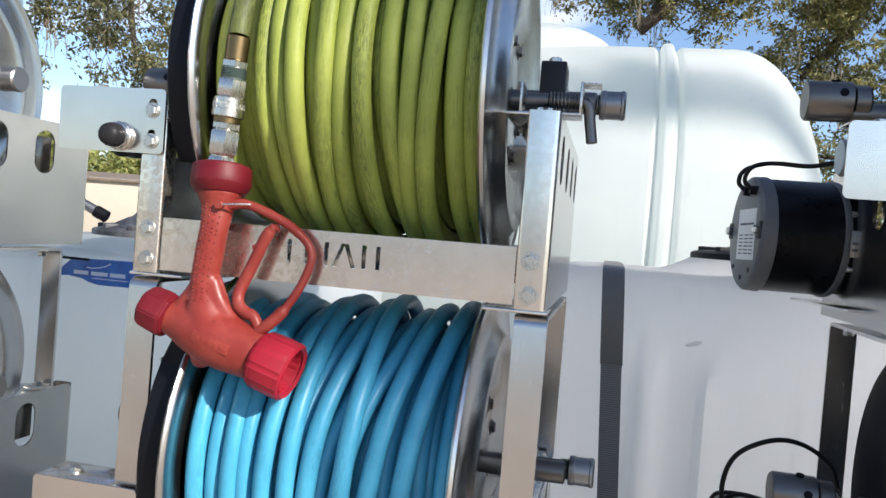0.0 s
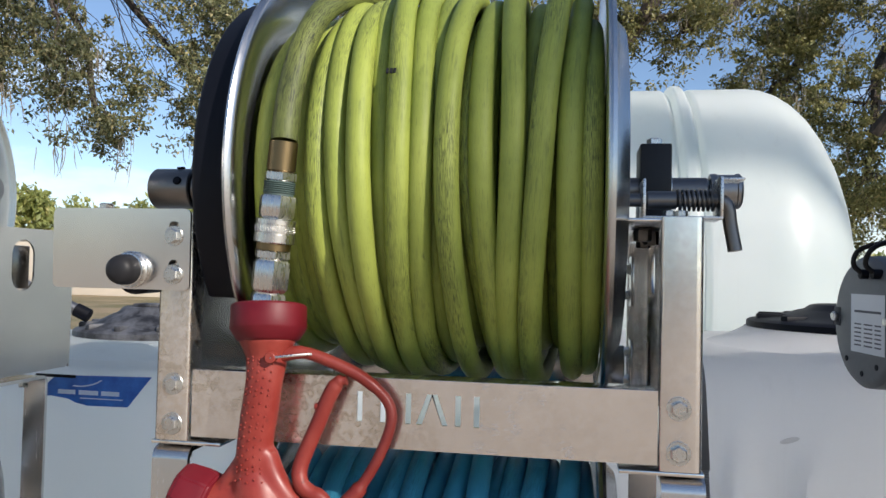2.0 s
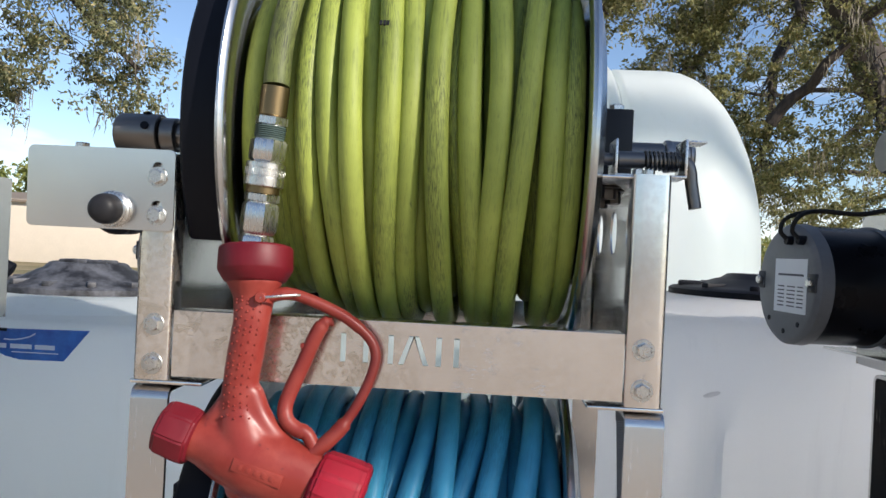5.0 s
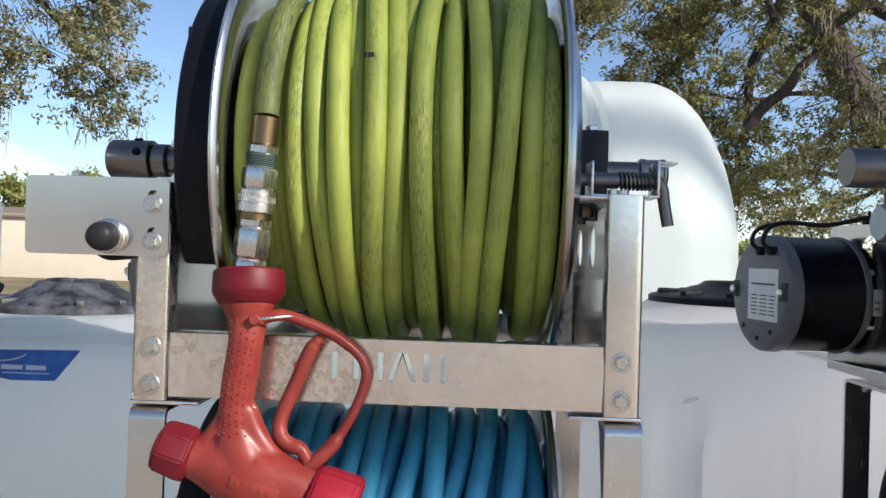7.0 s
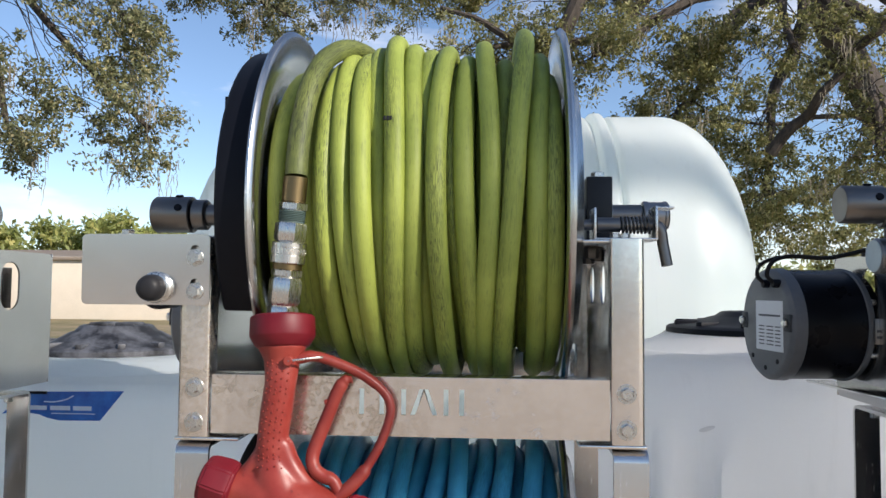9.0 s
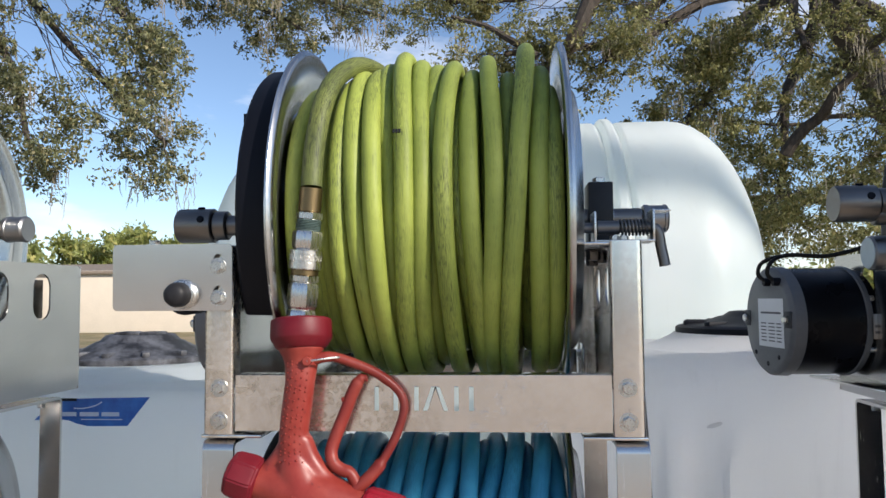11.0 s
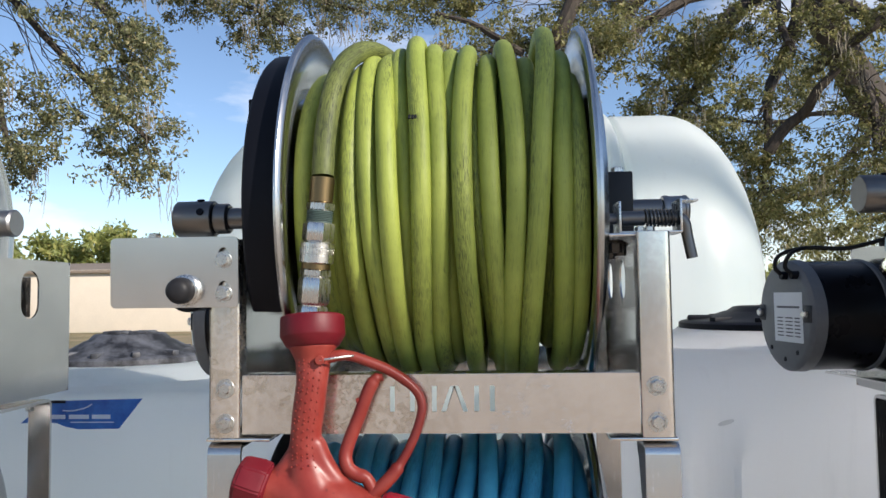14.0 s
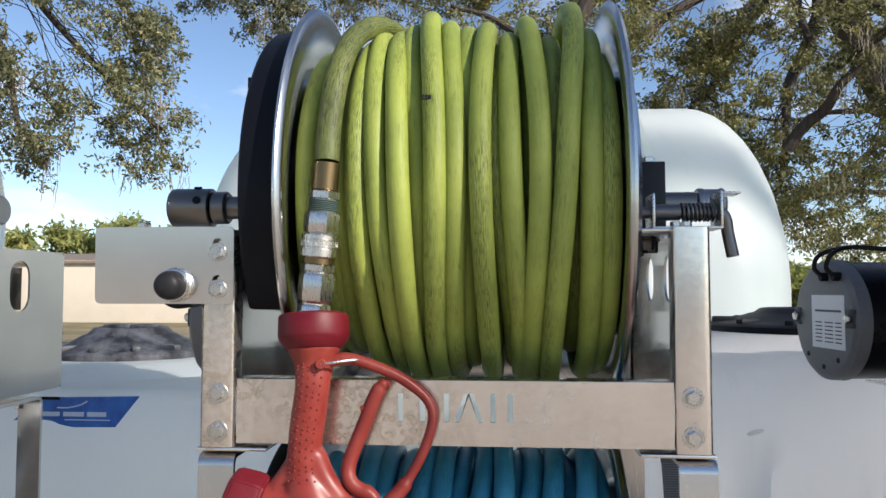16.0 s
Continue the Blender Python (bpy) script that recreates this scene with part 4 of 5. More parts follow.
# ---- hoses ----
def wound(parent, wraps, axis_z, r_hose, mat, name):
    """One continuous winding: each wrap gives the hose's x on top, in front and below, and its distance from the shaft on top and in front."""
    pts = []
    keys = []
    for i, (xt, xm, xb, rt, rm) in enumerate(wraps):
        nxt = wraps[min(i + 1, len(wraps) - 1)]
        keys += [(i * 360 + 12, xt, rt), (i * 360 + 80, xm, rm), (i * 360 + 150, xb, rm - 0.002), (i * 360 + 255, (xb + nxt[0]) / 2, (rm + nxt[3]) / 2 - 0.003)]
    vs = spline([(k[0] / 100, k[1], k[2]) for k in keys], 14)
    for v in vs:
        a = radians(v.x * 100 + 20)   # measured from straight up, tipping towards the front
        wob = 0.0012 * noise.noise((v.x * 2.1, axis_z, 0.3)) + 0.0008
        pts.append((v.y + wob, AXIS_Y - v.z * math.sin(a - radians(20)), axis_z + v.z * math.cos(a - radians(20))))
    bm = BM()
    tube(bm, pts, r_hose, 14, True, 1.0, True)
    return part(name, bm, mat, parent, smooth=80)


HR = 0.0113
green = thing("hose", (0, AXIS_Y, UPPER), "dusty lime green rubber hose wound on the upper reel", "hose")
O = 0.2030
green_wraps = [(-0.144, -0.1462, -0.1455, 0.176, 0.184), (-0.131, -0.131, -0.125, 0.176, 0.172), (-0.1155, -0.115, -0.108, 0.182, 0.172), (-0.0935, -0.0950, -0.086, 0.189, 0.195), (-0.0844, -0.0750, -0.059, 0.1985, 0.200),
               (-0.064, -0.0508, -0.042, 0.198, 0.209), (-0.0497, -0.034, -0.0315, 0.206, 0.190), (-0.0295, -0.0132, -0.0185, 0.220, 0.208), (-0.0086, 0.0055, 0.001, 0.2095, 0.202), (0.0131, 0.014, 0.016, 0.203, 0.186),
               (0.036, 0.030, 0.0395, 0.206, 0.2085), (0.052, 0.045, 0.065, 0.182, 0.188), (0.0590, 0.060, 0.0720, 0.194, 0.202), (0.0788, 0.0890, 0.0830, 0.212, 0.207), (0.1055, 0.102, 0.097, 0.190, 0.187),
               (0.1290, 0.1145, 0.1035, 0.226, 0.212), (0.147, 0.138, 0.1415, 0.1965, 0.203), (0.1555, 0.1565, 0.157, 0.172, 0.197)]
gp = wound(green, green_wraps, 0.0, HR, "green", "winding")
gp.location = (0, -AXIS_Y, 0)
under = [(-0.144 + 0.0224 * k, -0.141 + 0.0224 * k, -0.138 + 0.0224 * k, O - 0.033, O - 0.033) for k in range(14)]
gu = wound(green, under, 0.0, HR, "green", "winding")
gu.location = (0, -AXIS_Y, 0)

BLUE_R = 0.192
blue = thing("hose", (0, AXIS_Y, LOWER), "faded blue rubber hose wound on the lower reel", "hose")
rng = random.Random(5)
blue_wraps = []
tops = (-0.144, -0.124, -0.102, -0.080, -0.060, -0.036, -0.014, 0.006, 0.034, 0.053, 0.066, 0.084, 0.097, 0.113, 0.127, 0.141, 0.155)
feet = (-0.147, -0.126, -0.103, -0.084, -0.066, -0.054, -0.024, -0.036, -0.006, 0.034, -0.002, 0.030, 0.088, 0.056, 0.128, 0.098, 0.152)
lift = (-0.004, -0.010, 0.000, -0.008, -0.016, 0.001, 0.006, -0.010, 0.004, 0.013, -0.018, -0.004, -0.020, 0.006, -0.020, 0.013, -0.009)
for a, b, r in zip(tops, feet, lift):
    blue_wraps.append((a + rng.uniform(-0.003, 0.003), a * 0.3 + b * 0.7 + rng.uniform(-0.006, 0.006), b, BLUE_R + r, BLUE_R + r * 0.8))
bp = wound(blue, blue_wraps, 0.0, HR, "blue", "winding")
bp.location = (0, -AXIS_Y, 0)
bu = wound(blue, [(a + 0.011, b + 0.011, c + 0.011, BLUE_R - 0.030, BLUE_R - 0.030) for a, b, c, r, q in blue_wraps[:-1]], 0.0, HR, "blue", "winding")
bu.location = (0, -AXIS_Y, 0)

# the hose's free end lies over the winding and carries the couplings
z0 = UPPER
end_pts = []
for tip, x, r in ((-24, -0.046, 0.189), (-8, -0.057, 0.1985), (8, -0.073, 0.2090), (24, -0.091, 0.2160), (40, -0.107, 0.2165), (55, -0.1140, 0.2140), (70, -0.1175, 0.2110), (80, -0.1183, 0.2105), (84.2, -0.1185, 0.2103)):
    end_pts.append((x, AXIS_Y - r * math.sin(radians(tip)), r * math.cos(radians(tip))))
bm = BM()
tube(bm, [(x, y - AXIS_Y, z) for x, y, z in spline(end_pts, 10)], 0.0122, 16, True, 1.0, True)
lead = part("hose_end", bm, "green_end", green, "grimy scuffed hose end")
A, B = Vector((-0.1185, -0.0275 - AXIS_Y, 0.020)), Vector((-0.1325, -0.0220 - AXIS_Y, -0.134))
along = (B - A).normalized()


def on(s):
    return A + along * s


part("ferrule", lathe(BM(), [(0, 0.0122), (0.0, 0.0130), (0.026, 0.0130), (0.0275, 0.0115)], A, along, 24), "brass", lead, "tarnished brass ferrule")
part("nut", hexagon(BM(), on(0.0275), on(0.036), 0.0155), "chrome", lead)
bm = BM()
prof = [(0.036, 0.0134)]
for k in range(6):
    prof += [(0.0372 + 0.0018 * k, 0.0146), (0.0381 + 0.0018 * k, 0.0135)]
lathe(bm, prof + [(0.049, 0.0134)], A, along, 24)
part("thread", bm, "tape", lead, "thread wrapped in green sealing tape")
part("hex_adapter", hexagon(BM(), on(0.049), on(0.070), 0.0176), "chrome", lead, "worn plated hex adapter")
part("sleeve", lathe(BM(), [(0.0705, 0.012), (0.0705, 0.0172), (0.0712, 0.0180), (0.0748, 0.0180), (0.0752, 0.0174), (0.0760, 0.0174), (0.0764, 0.0180), (0.0826, 0.0180), (0.0830, 0.0174), (0.0840, 0.0174), (0.0844, 0.0183), (0.0915, 0.0183), (0.0925, 0.0174), (0.0925, 0.012)], A, along, 40), "chrome", lead, "knurled quick coupling sleeve")
bm = BM()
for k in range(54):
    a = math.tau * k / 54
    _, u_, v_ = basis(along)
    for s in (0.0770, 0.0786, 0.0802, 0.0818):
        c = on(s) + (u_ * math.cos(a) + v_ * math.sin(a)) * 0.0180
        bmesh.ops.create_icosphere(bm, subdivisions=1, radius=0.00055, matrix=Matrix.Translation(c))
tagged(part("knurl", bm, "chrome", lead), kind="stuff")
part("ring", lathe(BM(), [(0.0925, 0.0120), (0.0925, 0.0155), (0.099, 0.0155), (0.099, 0.0115)], A, along, 30), "brass", lead)
part("nut", hexagon(BM(), on(0.099), on(0.107), 0.0170), "chrome", lead)
part("hex_coupler", hexagon(BM(), on(0.1080), on(0.137), 0.0178), "chrome", lead, "worn plated hex coupler")
part("nut", hexagon(BM(), on(0.1385), on(0.159), 0.0168), "chrome", lead)
part("neck", rod(BM(), on(0.035), on(0.175), 0.0132, 24), "chrome", lead)

# printed mark on one turn of the hose
bm = BM()
for k in range(3):
    box(bm, -0.0045 + 0.0034 * k, -0.0020 + 0.0034 * k, -0.0008, 0.0008, -0.0026, 0.0026, 0.0003)
mk = part("print_mark", bm, "rubber", green, "small dark printed mark")
mk.matrix_local = Matrix.Translation((-0.0215, -0.2036, 0.0850)) @ Matrix.Rotation(radians(-22), 4, "X")

# ---- spray nozzle ----
NY = -0.026
noz = thing("spray_nozzle", (-0.131, NY, 1.50), "faded red pistol grip spray nozzle hanging from the hose", "spray nozzle")


def nz(x, z, y=0.0):
    return (x + 0.124, y, z - 1.50)


top, low = Vector(nz(-0.1265, 1.548, 0.012)), Vector(nz(-0.1245, 1.512, 0.006))
bm = BM()
lathe(bm, [(0, 0), (0, 0.0325), (0.0010, 0.0340), (0.0025, 0.0346), (0.0210, 0.0350), (0.0230, 0.0344), (0.0325, 0.0285), (0.0340, 0.026), (0.0345, 0.022), (0.0345, 0)], top, low - top, 48)
part("collar", bm, "collar_red", noz, "dark crimson rubber collar")
# grip flows into the barrel
gp_ = spline([nz(-0.1245, 1.518, 0.006), nz(-0.1240, 1.500, 0.004), nz(-0.1245, 1.478), nz(-0.1280, 1.450), nz(-0.1310, 1.425), nz(-0.1310, 1.400), nz(-0.1270, 1.378), nz(-0.118, 1.352)], 6)
n_ = len(gp_)
rr = [0.0275, 0.0190, 0.0168, 0.0172, 0.0165, 0.0180, 0.0250, 0.032]
radii = [float(np.interp(k / (n_ - 1) * (len(rr) - 1), range(len(rr)), rr)) for k in range(n_)]
P0, P1 = Vector(nz(-0.205, 1.378)), Vector(nz(-0.010, 1.318))
ax = (P1 - P0).normalized()
bm = BM()
tube(bm, gp_, radii, 24, True)
for v in bm.verts:
    v.co.y = v.co.y * 0.92
n0 = len(bm.verts)
lathe(bm, [(0.028, 0), (0.028, 0.0195), (0.045, 0.0225), (0.065, 0.0290), (0.090, 0.0335), (0.115, 0.0330), (0.140, 0.0300), (0.158, 0.0275), (0.158, 0)], P0, ax, 40)
bm.verts.ensure_lookup_table()
for v in bm.verts[n0:]:
    v.co.y *= 0.86
lathe(bm, [(-0.016, 0), (-0.016, 0.012), (0.0, 0.0135), (0.010, 0.0105), (0.014, 0.006), (0.015, 0)], Vector(nz(-0.128, 1.327, 0.0)), (-0.25, 0, -1), 24)
# web in the crook between grip and barrel
tube(bm, spline([nz(-0.122, 1.415), nz(-0.112, 1.392), nz(-0.096, 1.372), nz(-0.078, 1.358)], 5), 0.012, 14, True)
tube(bm, spline([nz(-0.140, 1.405), nz(-0.152, 1.388), nz(-0.165, 1.374)], 5), 0.011, 14, True)
bmesh.ops.recalc_face_normals(bm, faces=bm.faces)
grip = part("body", bm, "red", noz, smooth=180)
rm = grip.modifiers.new("blend", "REMESH")
rm.mode, rm.voxel_size, rm.use_smooth_shade = "VOXEL", 0.0022, True
sm = grip.modifiers.new("soften", "SMOOTH")
sm.factor, sm.iterations = 0.5, 9
bm = BM()
for i in range(16):
    for j in range(5):
        s = i / 15
        c = gp_[int(6 + s * (n_ * 0.62))]
        rad = radii[int(6 + s * (n_ * 0.62))]
        a = radians(-128 + 19 * j)
        p = Vector((c.x + (rad + 0.0002) * math.cos(a) - 0.0, c.y + rad * 0.93 * math.sin(a), c.z + (0.0026 if j % 2 else 0)))
        bmesh.ops.create_icosphere(bm, subdivisions=1, radius=0.00125, matrix=Matrix.Translation(p))
tagged(part("dimple_texture", bm, "red", grip), kind="stuff")
# inlet and outlet bumpers
bm = BM()
lathe(bm, [(0.0, 0), (0.0, 0.0225), (0.004, 0.0265), (0.026, 0.0285), (0.034, 0.0265), (0.036, 0.021), (0.036, 0)], P0, ax, 8)
bmesh.ops.bevel(bm, geom=list(bm.edges), offset=0.0018, segments=2, affect="EDGES")
part("inlet_bumper", bm, "collar_red", noz, "worn crimson rubber end cap", smooth=25)
bm = BM()
lathe(bm, [(0.150, 0), (0.150, 0.024), (0.153, 0.0305), (0.158, 0.0340), (0.162, 0.0352), (0.194, 0.0358), (0.198, 0.0348), (0.200, 0.0315), (0.198, 0.0285), (0.178, 0.026), (0.178, 0)], P0, ax, 10)
bmesh.ops.bevel(bm, geom=list(bm.edges), offset=0.0042, segments=3, affect="EDGES")
part("outlet_bumper", bm, "crimson", noz, "crimson rubber spray head", smooth=25)
# raised panel without lettering
bm = BM()
box(bm, -0.024, 0.024, -0.0284, -0.0235, -0.006, 0.006, 0.001)
for k in range(5):
    box(bm, -0.018 + 0.0075 * k, -0.0135 + 0.0075 * k, -0.0288, -0.0282, -0.0025, 0.003, 0.0003)
pl = part("badge", bm, "red", noz)
pl.matrix_local = Matrix.Translation(P0 + ax * 0.105) @ Matrix.Rotation(math.atan2(-ax.z, ax.x), 4, "Y")
# guard loop and trigger
bm = BM()
gpts = spline([nz(-0.116, 1.501, 0.002), nz(-0.092, 1.5065, 0.004), nz(-0.068, 1.500, 0.008), nz(-0.040, 1.487, 0.013), nz(-0.018, 1.470, 0.016), nz(-0.0095, 1.455, 0.016), nz(-0.0105, 1.438, 0.014), nz(-0.020, 1.412, 0.010), nz(-0.034, 1.388, 0.006), nz(-0.047, 1.373, 0.002), nz(-0.064, 1.358)], 7)
tube(bm, gpts, [0.0062 if k < 8 else 0.0056 if k < 26 else 0.0050 if k < 56 else 0.0072 for k in range(len(gpts))], 14, True, 1.0)
for v in bm.verts:
    v.co.y = 0.008 + (v.co.y - 0.008) * 1.12
part("trigger_guard", bm, "red", noz, smooth=70)
bm = BM()
tpts = spline([nz(-0.050, 1.482, 0.012), nz(-0.058, 1.480, 0.012), nz(-0.066, 1.467, 0.011), nz(-0.075, 1.443, 0.009), nz(-0.086, 1.415, 0.006), nz(-0.0895, 1.400, 0.003), nz(-0.086, 1.389), nz(-0.077, 1.382), nz(-0.067, 1.378), nz(-0.060, 1.366)], 6)
tube(bm, tpts, [0.0044] * 4 + [0.0060] * 4 + [0.0072] * (len(tpts) - 16) + [0.0066] * 8, 14, True)
part("trigger", bm, "red", noz, smooth=70)
part("trigger_nub", rod(BM(), nz(-0.072, 1.4585, 0.009), nz(-0.0785, 1.457, 0.009), 0.0034, 12), "red", noz)
bm = BM()
tube(bm, spline([nz(-0.112, 1.503, -0.0185), nz(-0.100, 1.5045, -0.016), nz(-0.084, 1.506, -0.008), nz(-0.079, 1.506, -0.004)], 5), 0.0013, 8)
part("trigger_latch_wire", bm, "chrome", noz, "bright steel latch wire")
part("pivot", rod(BM(), nz(-0.112, 1.503, -0.012), nz(-0.112, 1.503, -0.0195), 0.0050, 16), "red", noz)


# ---- trees ----
def leaves(name, clumps, per, size, mat, seed, parent, droop=0.0):
    """Many small pointed leaves spread round clump centres, joined as one crown."""
    g = np.random.default_rng(seed)
    c = np.repeat(np.array([k[:3] for k in clumps]), per, axis=0)
    s = np.repeat(np.array([k[3] for k in clumps]), per)
    n = len(c)
    d = g.normal(size=(n, 3))
    d /= np.linalg.norm(d, axis=1, keepdims=True)
    rad = s * g.random(n) ** 0.55
    c = c + d * rad[:, None] * np.array([1.0, 1.0, 0.75 + droop])
    way = g.normal(size=(n, 3))
    way[:, 2] -= 0.5
    way /= np.linalg.norm(way, axis=1, keepdims=True)
    side = np.cross(way, g.normal(size=(n, 3)))
    side /= np.linalg.norm(side, axis=1, keepdims=True)
    ln = size * (0.7 + 0.6 * g.random(n))[:, None]
    up = np.cross(way, side)
    quad = np.stack([c, c + way * ln * 0.5 + side * ln * 0.22 + up * ln * 0.06, c + way * ln, c + way * ln * 0.5 - side * ln * 0.22 + up * ln * 0.06], axis=1).reshape(-1, 3)
    me = bpy.data.meshes.new(name)
    me.from_pydata(quad.tolist(), [], np.arange(n * 4).reshape(n, 4).tolist())
    me.materials.append(M[mat])
    ob = new(name, me)
    ob.parent = parent
    return tagged(ob, kind="stuff")


def limb(bm, a, b, r0, r1, seed, sag=0.15):
    a, b = Vector(a), Vector(b)
    n = 9
    pts, rad = [], []
    for k in range(n + 1):
        t = k / n
        j = noise.noise_vector(Vector((seed * 3.1, t * 2.6, seed))) * (b - a).length * sag * math.sin(math.pi * t)
        pts.append(a.lerp(b, t) + j)
        rad.append(r0 + (r1 - r0) * t)
    tube(bm, pts, rad, 8 if r0 > 0.03 else 4, True)
    return pts


def oak(at, trunk_r, fork, boughs, label, seed, per=46, size=0.075, mat="leaf", twigs=30, moss=6, spread=1.0, each=4):
    """A live oak: trunk to a fork, limbs to each bough, twigs within it and leaf clumps at the twigs."""
    g = random.Random(seed)
    t = thing("tree", at, label, "tree", "oaks round the truck")
    o = Vector(at)
    bm = BM()
    limb(bm, (0, 0, -0.1), Vector(fork) - o, trunk_r, trunk_r * 0.7, seed, 0.05)
    part("trunk", bm, "bark", t)
    clumps, strands = [], []
    fine = BM()
    for i, (x, y, z, rx, ry, rz) in enumerate(boughs):
        c = Vector((x, y, z)) - o
        bm = BM()
        main = limb(bm, Vector(fork) - o, c, trunk_r * 0.34, trunk_r * 0.10, seed + i * 1.7)
        part("limb", bm, "bark", t)
        for k in range(twigs):
            while True:
                q = Vector((g.uniform(-1, 1), g.uniform(-1, 1), g.uniform(-1, 1)))
                if q.length < 1:
                    break
            e = c + Vector((q.x * rx, q.y * ry, q.z * rz))
            root = main[g.randint(5, 9)]
            twig = limb(fine, root, e, trunk_r * 0.026, 0.0025, seed + k + i * 40, 0.25)
            for _ in range(each):
                f = twig[g.randint(6, 9)] + Vector((g.gauss(0, 0.16), g.gauss(0, 0.16), g.gauss(0, 0.12))) * spread
                clumps.append((f.x, f.y, f.z, g.uniform(0.07, 0.24) * spread))
            if k < moss:
                strands.append(e)
    tagged(part("twig_work", fine, "bark", t), kind="stuff")
    leaves("crown", clumps, per, size, mat, seed, t)
    if moss:
        bm = BM()
        for e in strands:
            for _ in range(20):
                p = e + Vector((g.gauss(0, 0.07), g.gauss(0, 0.07), g.gauss(0, 0.10)))
                ln = g.uniform(0.06, 0.30)
                lean = Vector((g.gauss(0, 0.03), g.gauss(0, 0.03), 0))
                pts = [p + lean * (k / 4) ** 2 + Vector((g.gauss(0, 0.005), g.gauss(0, 0.005), -ln * k / 4)) for k in range(5)]
                tube(bm, pts, [0.003, 0.0045, 0.004, 0.003, 0.001], 3, False)
        tagged(part("moss", bm, "moss", t, "hanging grey moss"), kind="stuff")
    return t


def toward(az, el, dist):
    """A place seen from the usual standpoint at a compass angle, a height angle and a ground distance."""
    return (0.09 + dist * math.sin(radians(az)), -0.87 + dist * math.cos(radians(az)), 1.58 + dist * math.tan(radians(el)))


def bough(az, el, dist, wide, deep, tall):
    return (*toward(az, el, dist), wide, deep, tall)


# the near oak on the left, with hanging branches
oak((-15.0, 10.0, 0), 0.26, (-9.8, 9.0, 9.4),
    [bough(-36, 16, 8.0, 0.75, 0.6, 0.85), bough(-33.5, 10.5, 8.0, 0.46, 0.5, 0.55), bough(-39, 11, 8.0, 0.55, 0.5, 1.0), bough(-26, 17.5, 8.2, 0.58, 0.5, 0.75), bough(-24.8, 11, 8.0, 0.46, 0.4, 0.72), bough(-29, 22.5, 8.5, 0.9, 0.7, 0.45),
     bough(-21, 21, 9.0, 0.7, 0.8, 0.35), bough(-15.5, 19.5, 9.0, 0.6, 0.8, 0.45), bough(-9.5, 20.5, 9.5, 0.6, 0.8, 0.32), bough(-35, 23, 8.5, 0.9, 0.8, 0.5), bough(-18, 24.5, 9.0, 1.6, 0.8, 0.4)],
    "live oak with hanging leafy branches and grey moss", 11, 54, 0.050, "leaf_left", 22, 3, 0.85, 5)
# the oak behind the tank, spreading to the right
wide_oak = oak((9.5, 13.5, 0), 0.42, (5.2, 12.4, 7.4),
    [bough(0, 17.8, 11, 1.0, 1.0, 0.55), bough(7.5, 17, 11, 1.2, 1.0, 0.8), bough(13, 12, 11.5, 1.2, 1.0, 0.85), bough(21, 16.5, 11, 1.3, 1.2, 0.9), bough(26, 9, 11.5, 1.3, 1.2, 1.0), bough(19, 7, 11.8, 0.9, 1.0, 0.8),
     bough(33, 15, 11, 1.5, 1.2, 1.5), bough(11, 22, 12, 1.8, 1.2, 0.6), bough(27, 22.5, 11, 1.8, 1.4, 0.8), bough(38, 6, 12, 1.5, 1.2, 1.1), bough(-4.5, 21.5, 12, 0.9, 1.0, 0.35), bough(15, 16.5, 11.5, 0.7, 0.8, 0.5)],
    "wide live oak with brownish green leaves and grey moss", 23, 46, 0.066, "leaf", 26, 4, 1.0, 5)
for (a0_, e0_, a1_, e1_, r0_, r1_) in ((13, 28, 2, 15.0, 0.17, 0.08), (2.5, 17.5, -4, 20.5, 0.06, 0.03), (24, 14.5, 19.5, 9.5, 0.05, 0.09), (30, 20, 22.5, 14.5, 0.035, 0.07)):
    bm = BM()
    o_ = wide_oak.location
    limb(bm, Vector(toward(a0_, e0_, 10.6)) - o_, Vector(toward(a1_, e1_, 10.9)) - o_, r0_, r1_, a0_, 0.14)
    part("limb", bm, "bark", wide_oak)
oak((16, 24, 0), 0.40, (15, 23, 6.5),
    [bough(20, 6, 24, 3.0, 2.2, 1.7), bough(30, 7, 25, 3.2, 2.2, 2.0), bough(11, 7, 24, 2.2, 2.2, 1.4), bough(25, 14, 25, 3.4, 2.2, 1.5), bough(40, 10, 25, 4, 2.5, 2.5), bough(17, 12, 24, 2.4, 2.2, 1.5), bough(16, 4, 24, 2.2, 2.0, 1.0), bough(23, 3.5, 24, 2.4, 2.0, 1.1)],
    "live oak standing farther back", 37, 50, 0.12, "leaf", 18, 2, 1.8, 5)


def shade(x, y, z, dist, rx, ry, rz):
    """A bough up the sun's way from a place, so that its shadow falls there."""
    p = Vector((x, y, z)) + sun_way * dist
    return (p.x, p.y, p.z, rx, ry, rz)


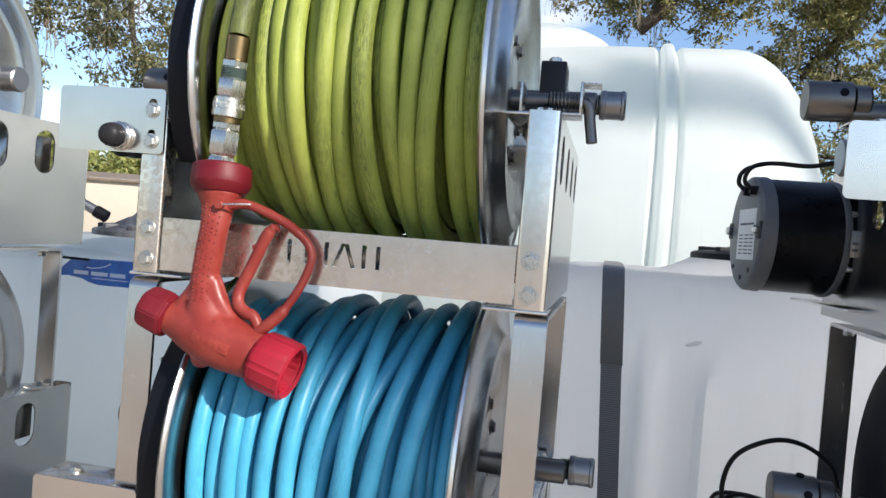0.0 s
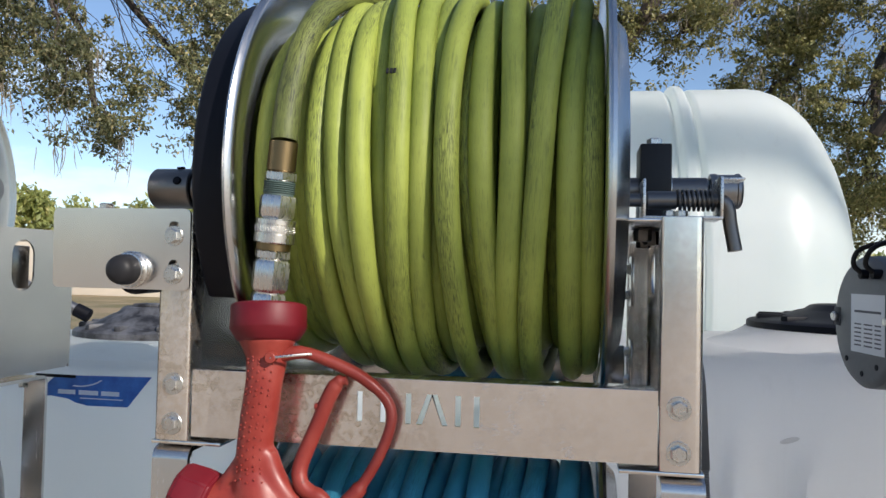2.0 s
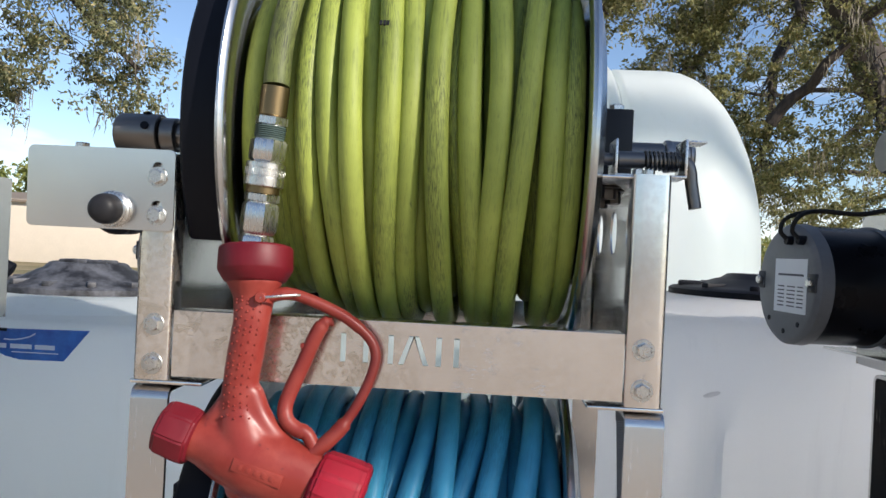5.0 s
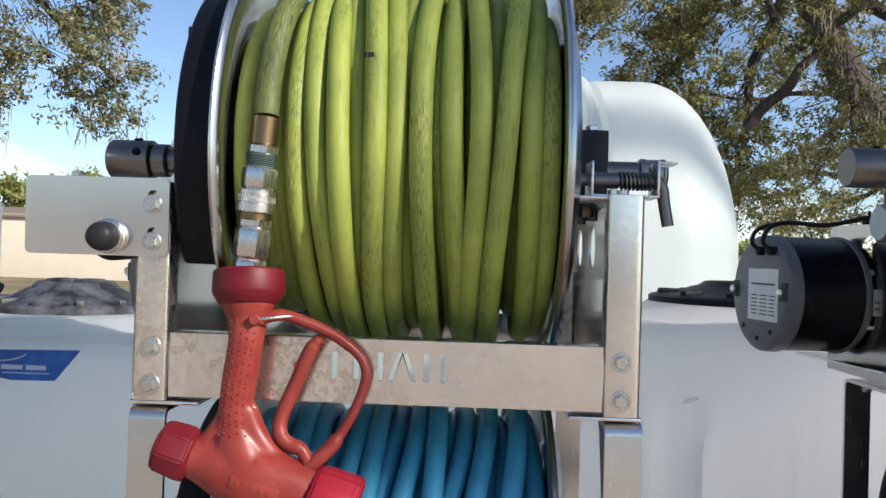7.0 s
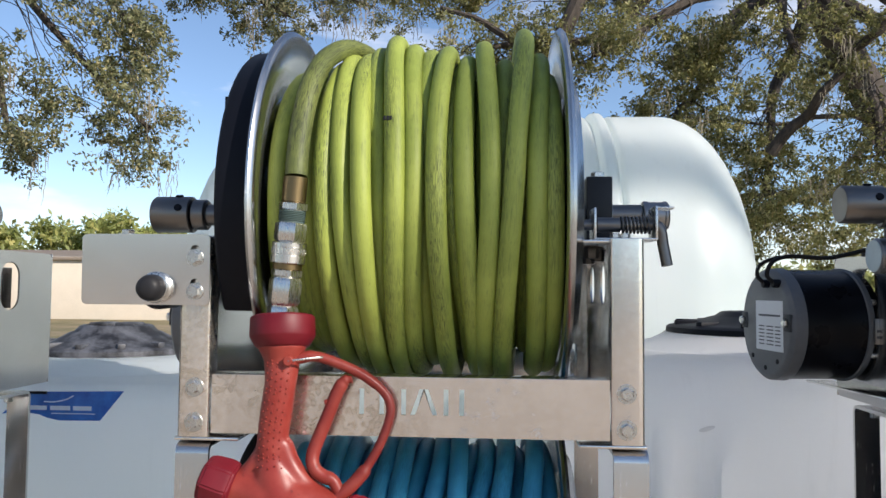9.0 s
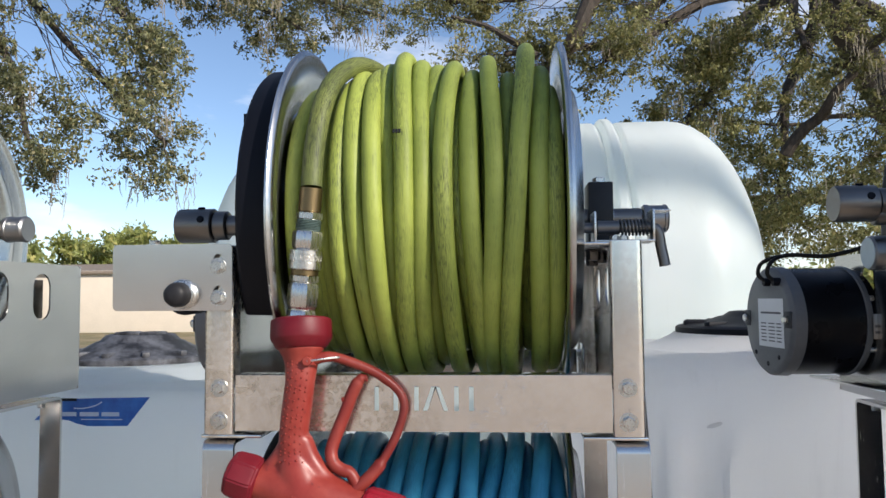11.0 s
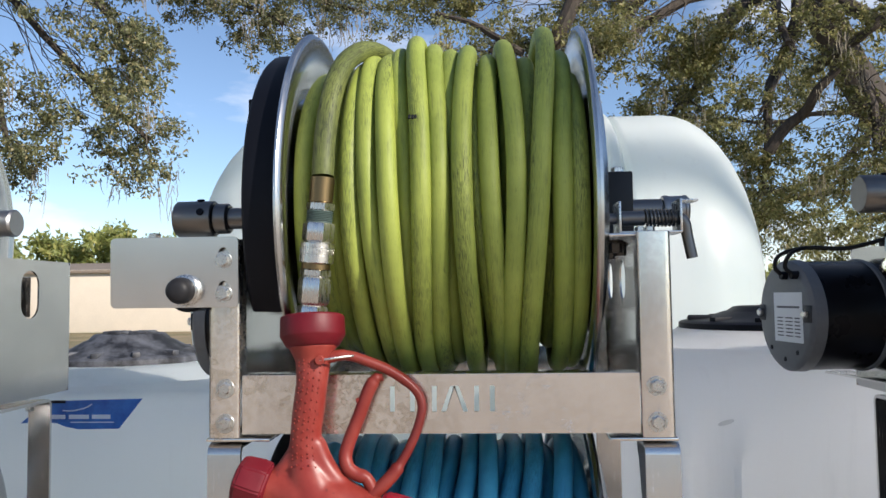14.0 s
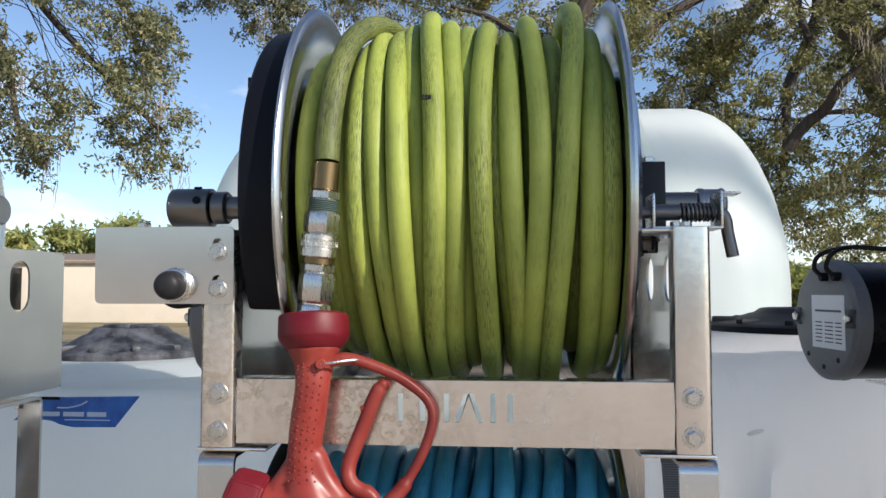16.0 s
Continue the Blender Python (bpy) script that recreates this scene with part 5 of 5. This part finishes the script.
# an oak behind the standpoint, whose leaves dapple the reels and tanks
oak((14.5, -4.0, 0), 0.24, (12.8, -5.0, 6.6),
    [shade(0.31, 0.0, 1.52, 12.5, 0.05, 0.05, 0.10), shade(0.31, 0.0, 1.82, 13.0, 0.05, 0.05, 0.10), shade(0.30, 0.0, 1.67, 13.5, 0.05, 0.05, 0.10), shade(0.235, -0.03, 1.66, 12.0, 0.03, 0.03, 0.14),
     shade(0.205, -0.02, 1.83, 12.6, 0.04, 0.04, 0.05), shade(0.205, -0.02, 1.71, 12.9, 0.04, 0.04, 0.05), shade(0.205, -0.02, 1.60, 12.3, 0.04, 0.04, 0.05), shade(0.205, -0.02, 1.50, 12.7, 0.04, 0.04, 0.05),
     shade(0.20, -0.02, 1.28, 12.4, 0.04, 0.04, 0.05), shade(0.19, -0.02, 1.14, 12.8, 0.04, 0.04, 0.05),
     shade(-0.35, 1.5, 2.15, 12.5, 0.4, 0.4, 0.12), shade(0.40, 1.5, 2.12, 12.2, 0.2, 0.2, 0.06)],
    "live oak on the near side of the truck", 51, 20, 0.055, "leaf", 10, 0, 0.34, 4)


def far_hedge(az0, az1, dist, tall, seed, label):
    g = random.Random(seed)
    h = thing("hedge_row", (0, 0, 0), label, "hedge")
    clumps = []
    for k in range(420):
        az = g.uniform(az0, az1)
        d = dist * g.uniform(0.95, 1.08)
        x, y, _ = toward(az, 0, d)
        top = tall * (0.65 + 0.35 * noise.noise((az * 0.35, seed, 0)) + 0.25)
        clumps.append((x, y, g.uniform(0.3, 1.0) * top, g.uniform(0.5, 1.2)))
    leaves("foliage", clumps, 85, 0.46, "hedge", seed, h)
    return h


far_hedge(-48, -14, 55, 6.4, 3, "low yellow-green tree line behind the building")
far_hedge(8, 50, 48, 3.0, 4, "low green tree line beyond the lawn")


# loose cable of the lower motor beside the tank
cab = thing("cable", (0.56, 0.30, 1.19), "loose black cable loop beside the lower motor", "cable")
bm = BM()
tube(bm, spline([(0.10, 0.04, -0.01), (0.085, 0.03, 0.022), (0.045, 0.015, 0.048), (0.0, 0.0, 0.052), (-0.045, 0.0, 0.025), (-0.06, 0.0, -0.02), (-0.05, 0.01, -0.07), (-0.02, 0.02, -0.12), (0.0, 0.03, -0.20), (0.02, 0.04, -0.279)], 8), 0.0034, 8)
part("jacket", bm, "cable", cab)
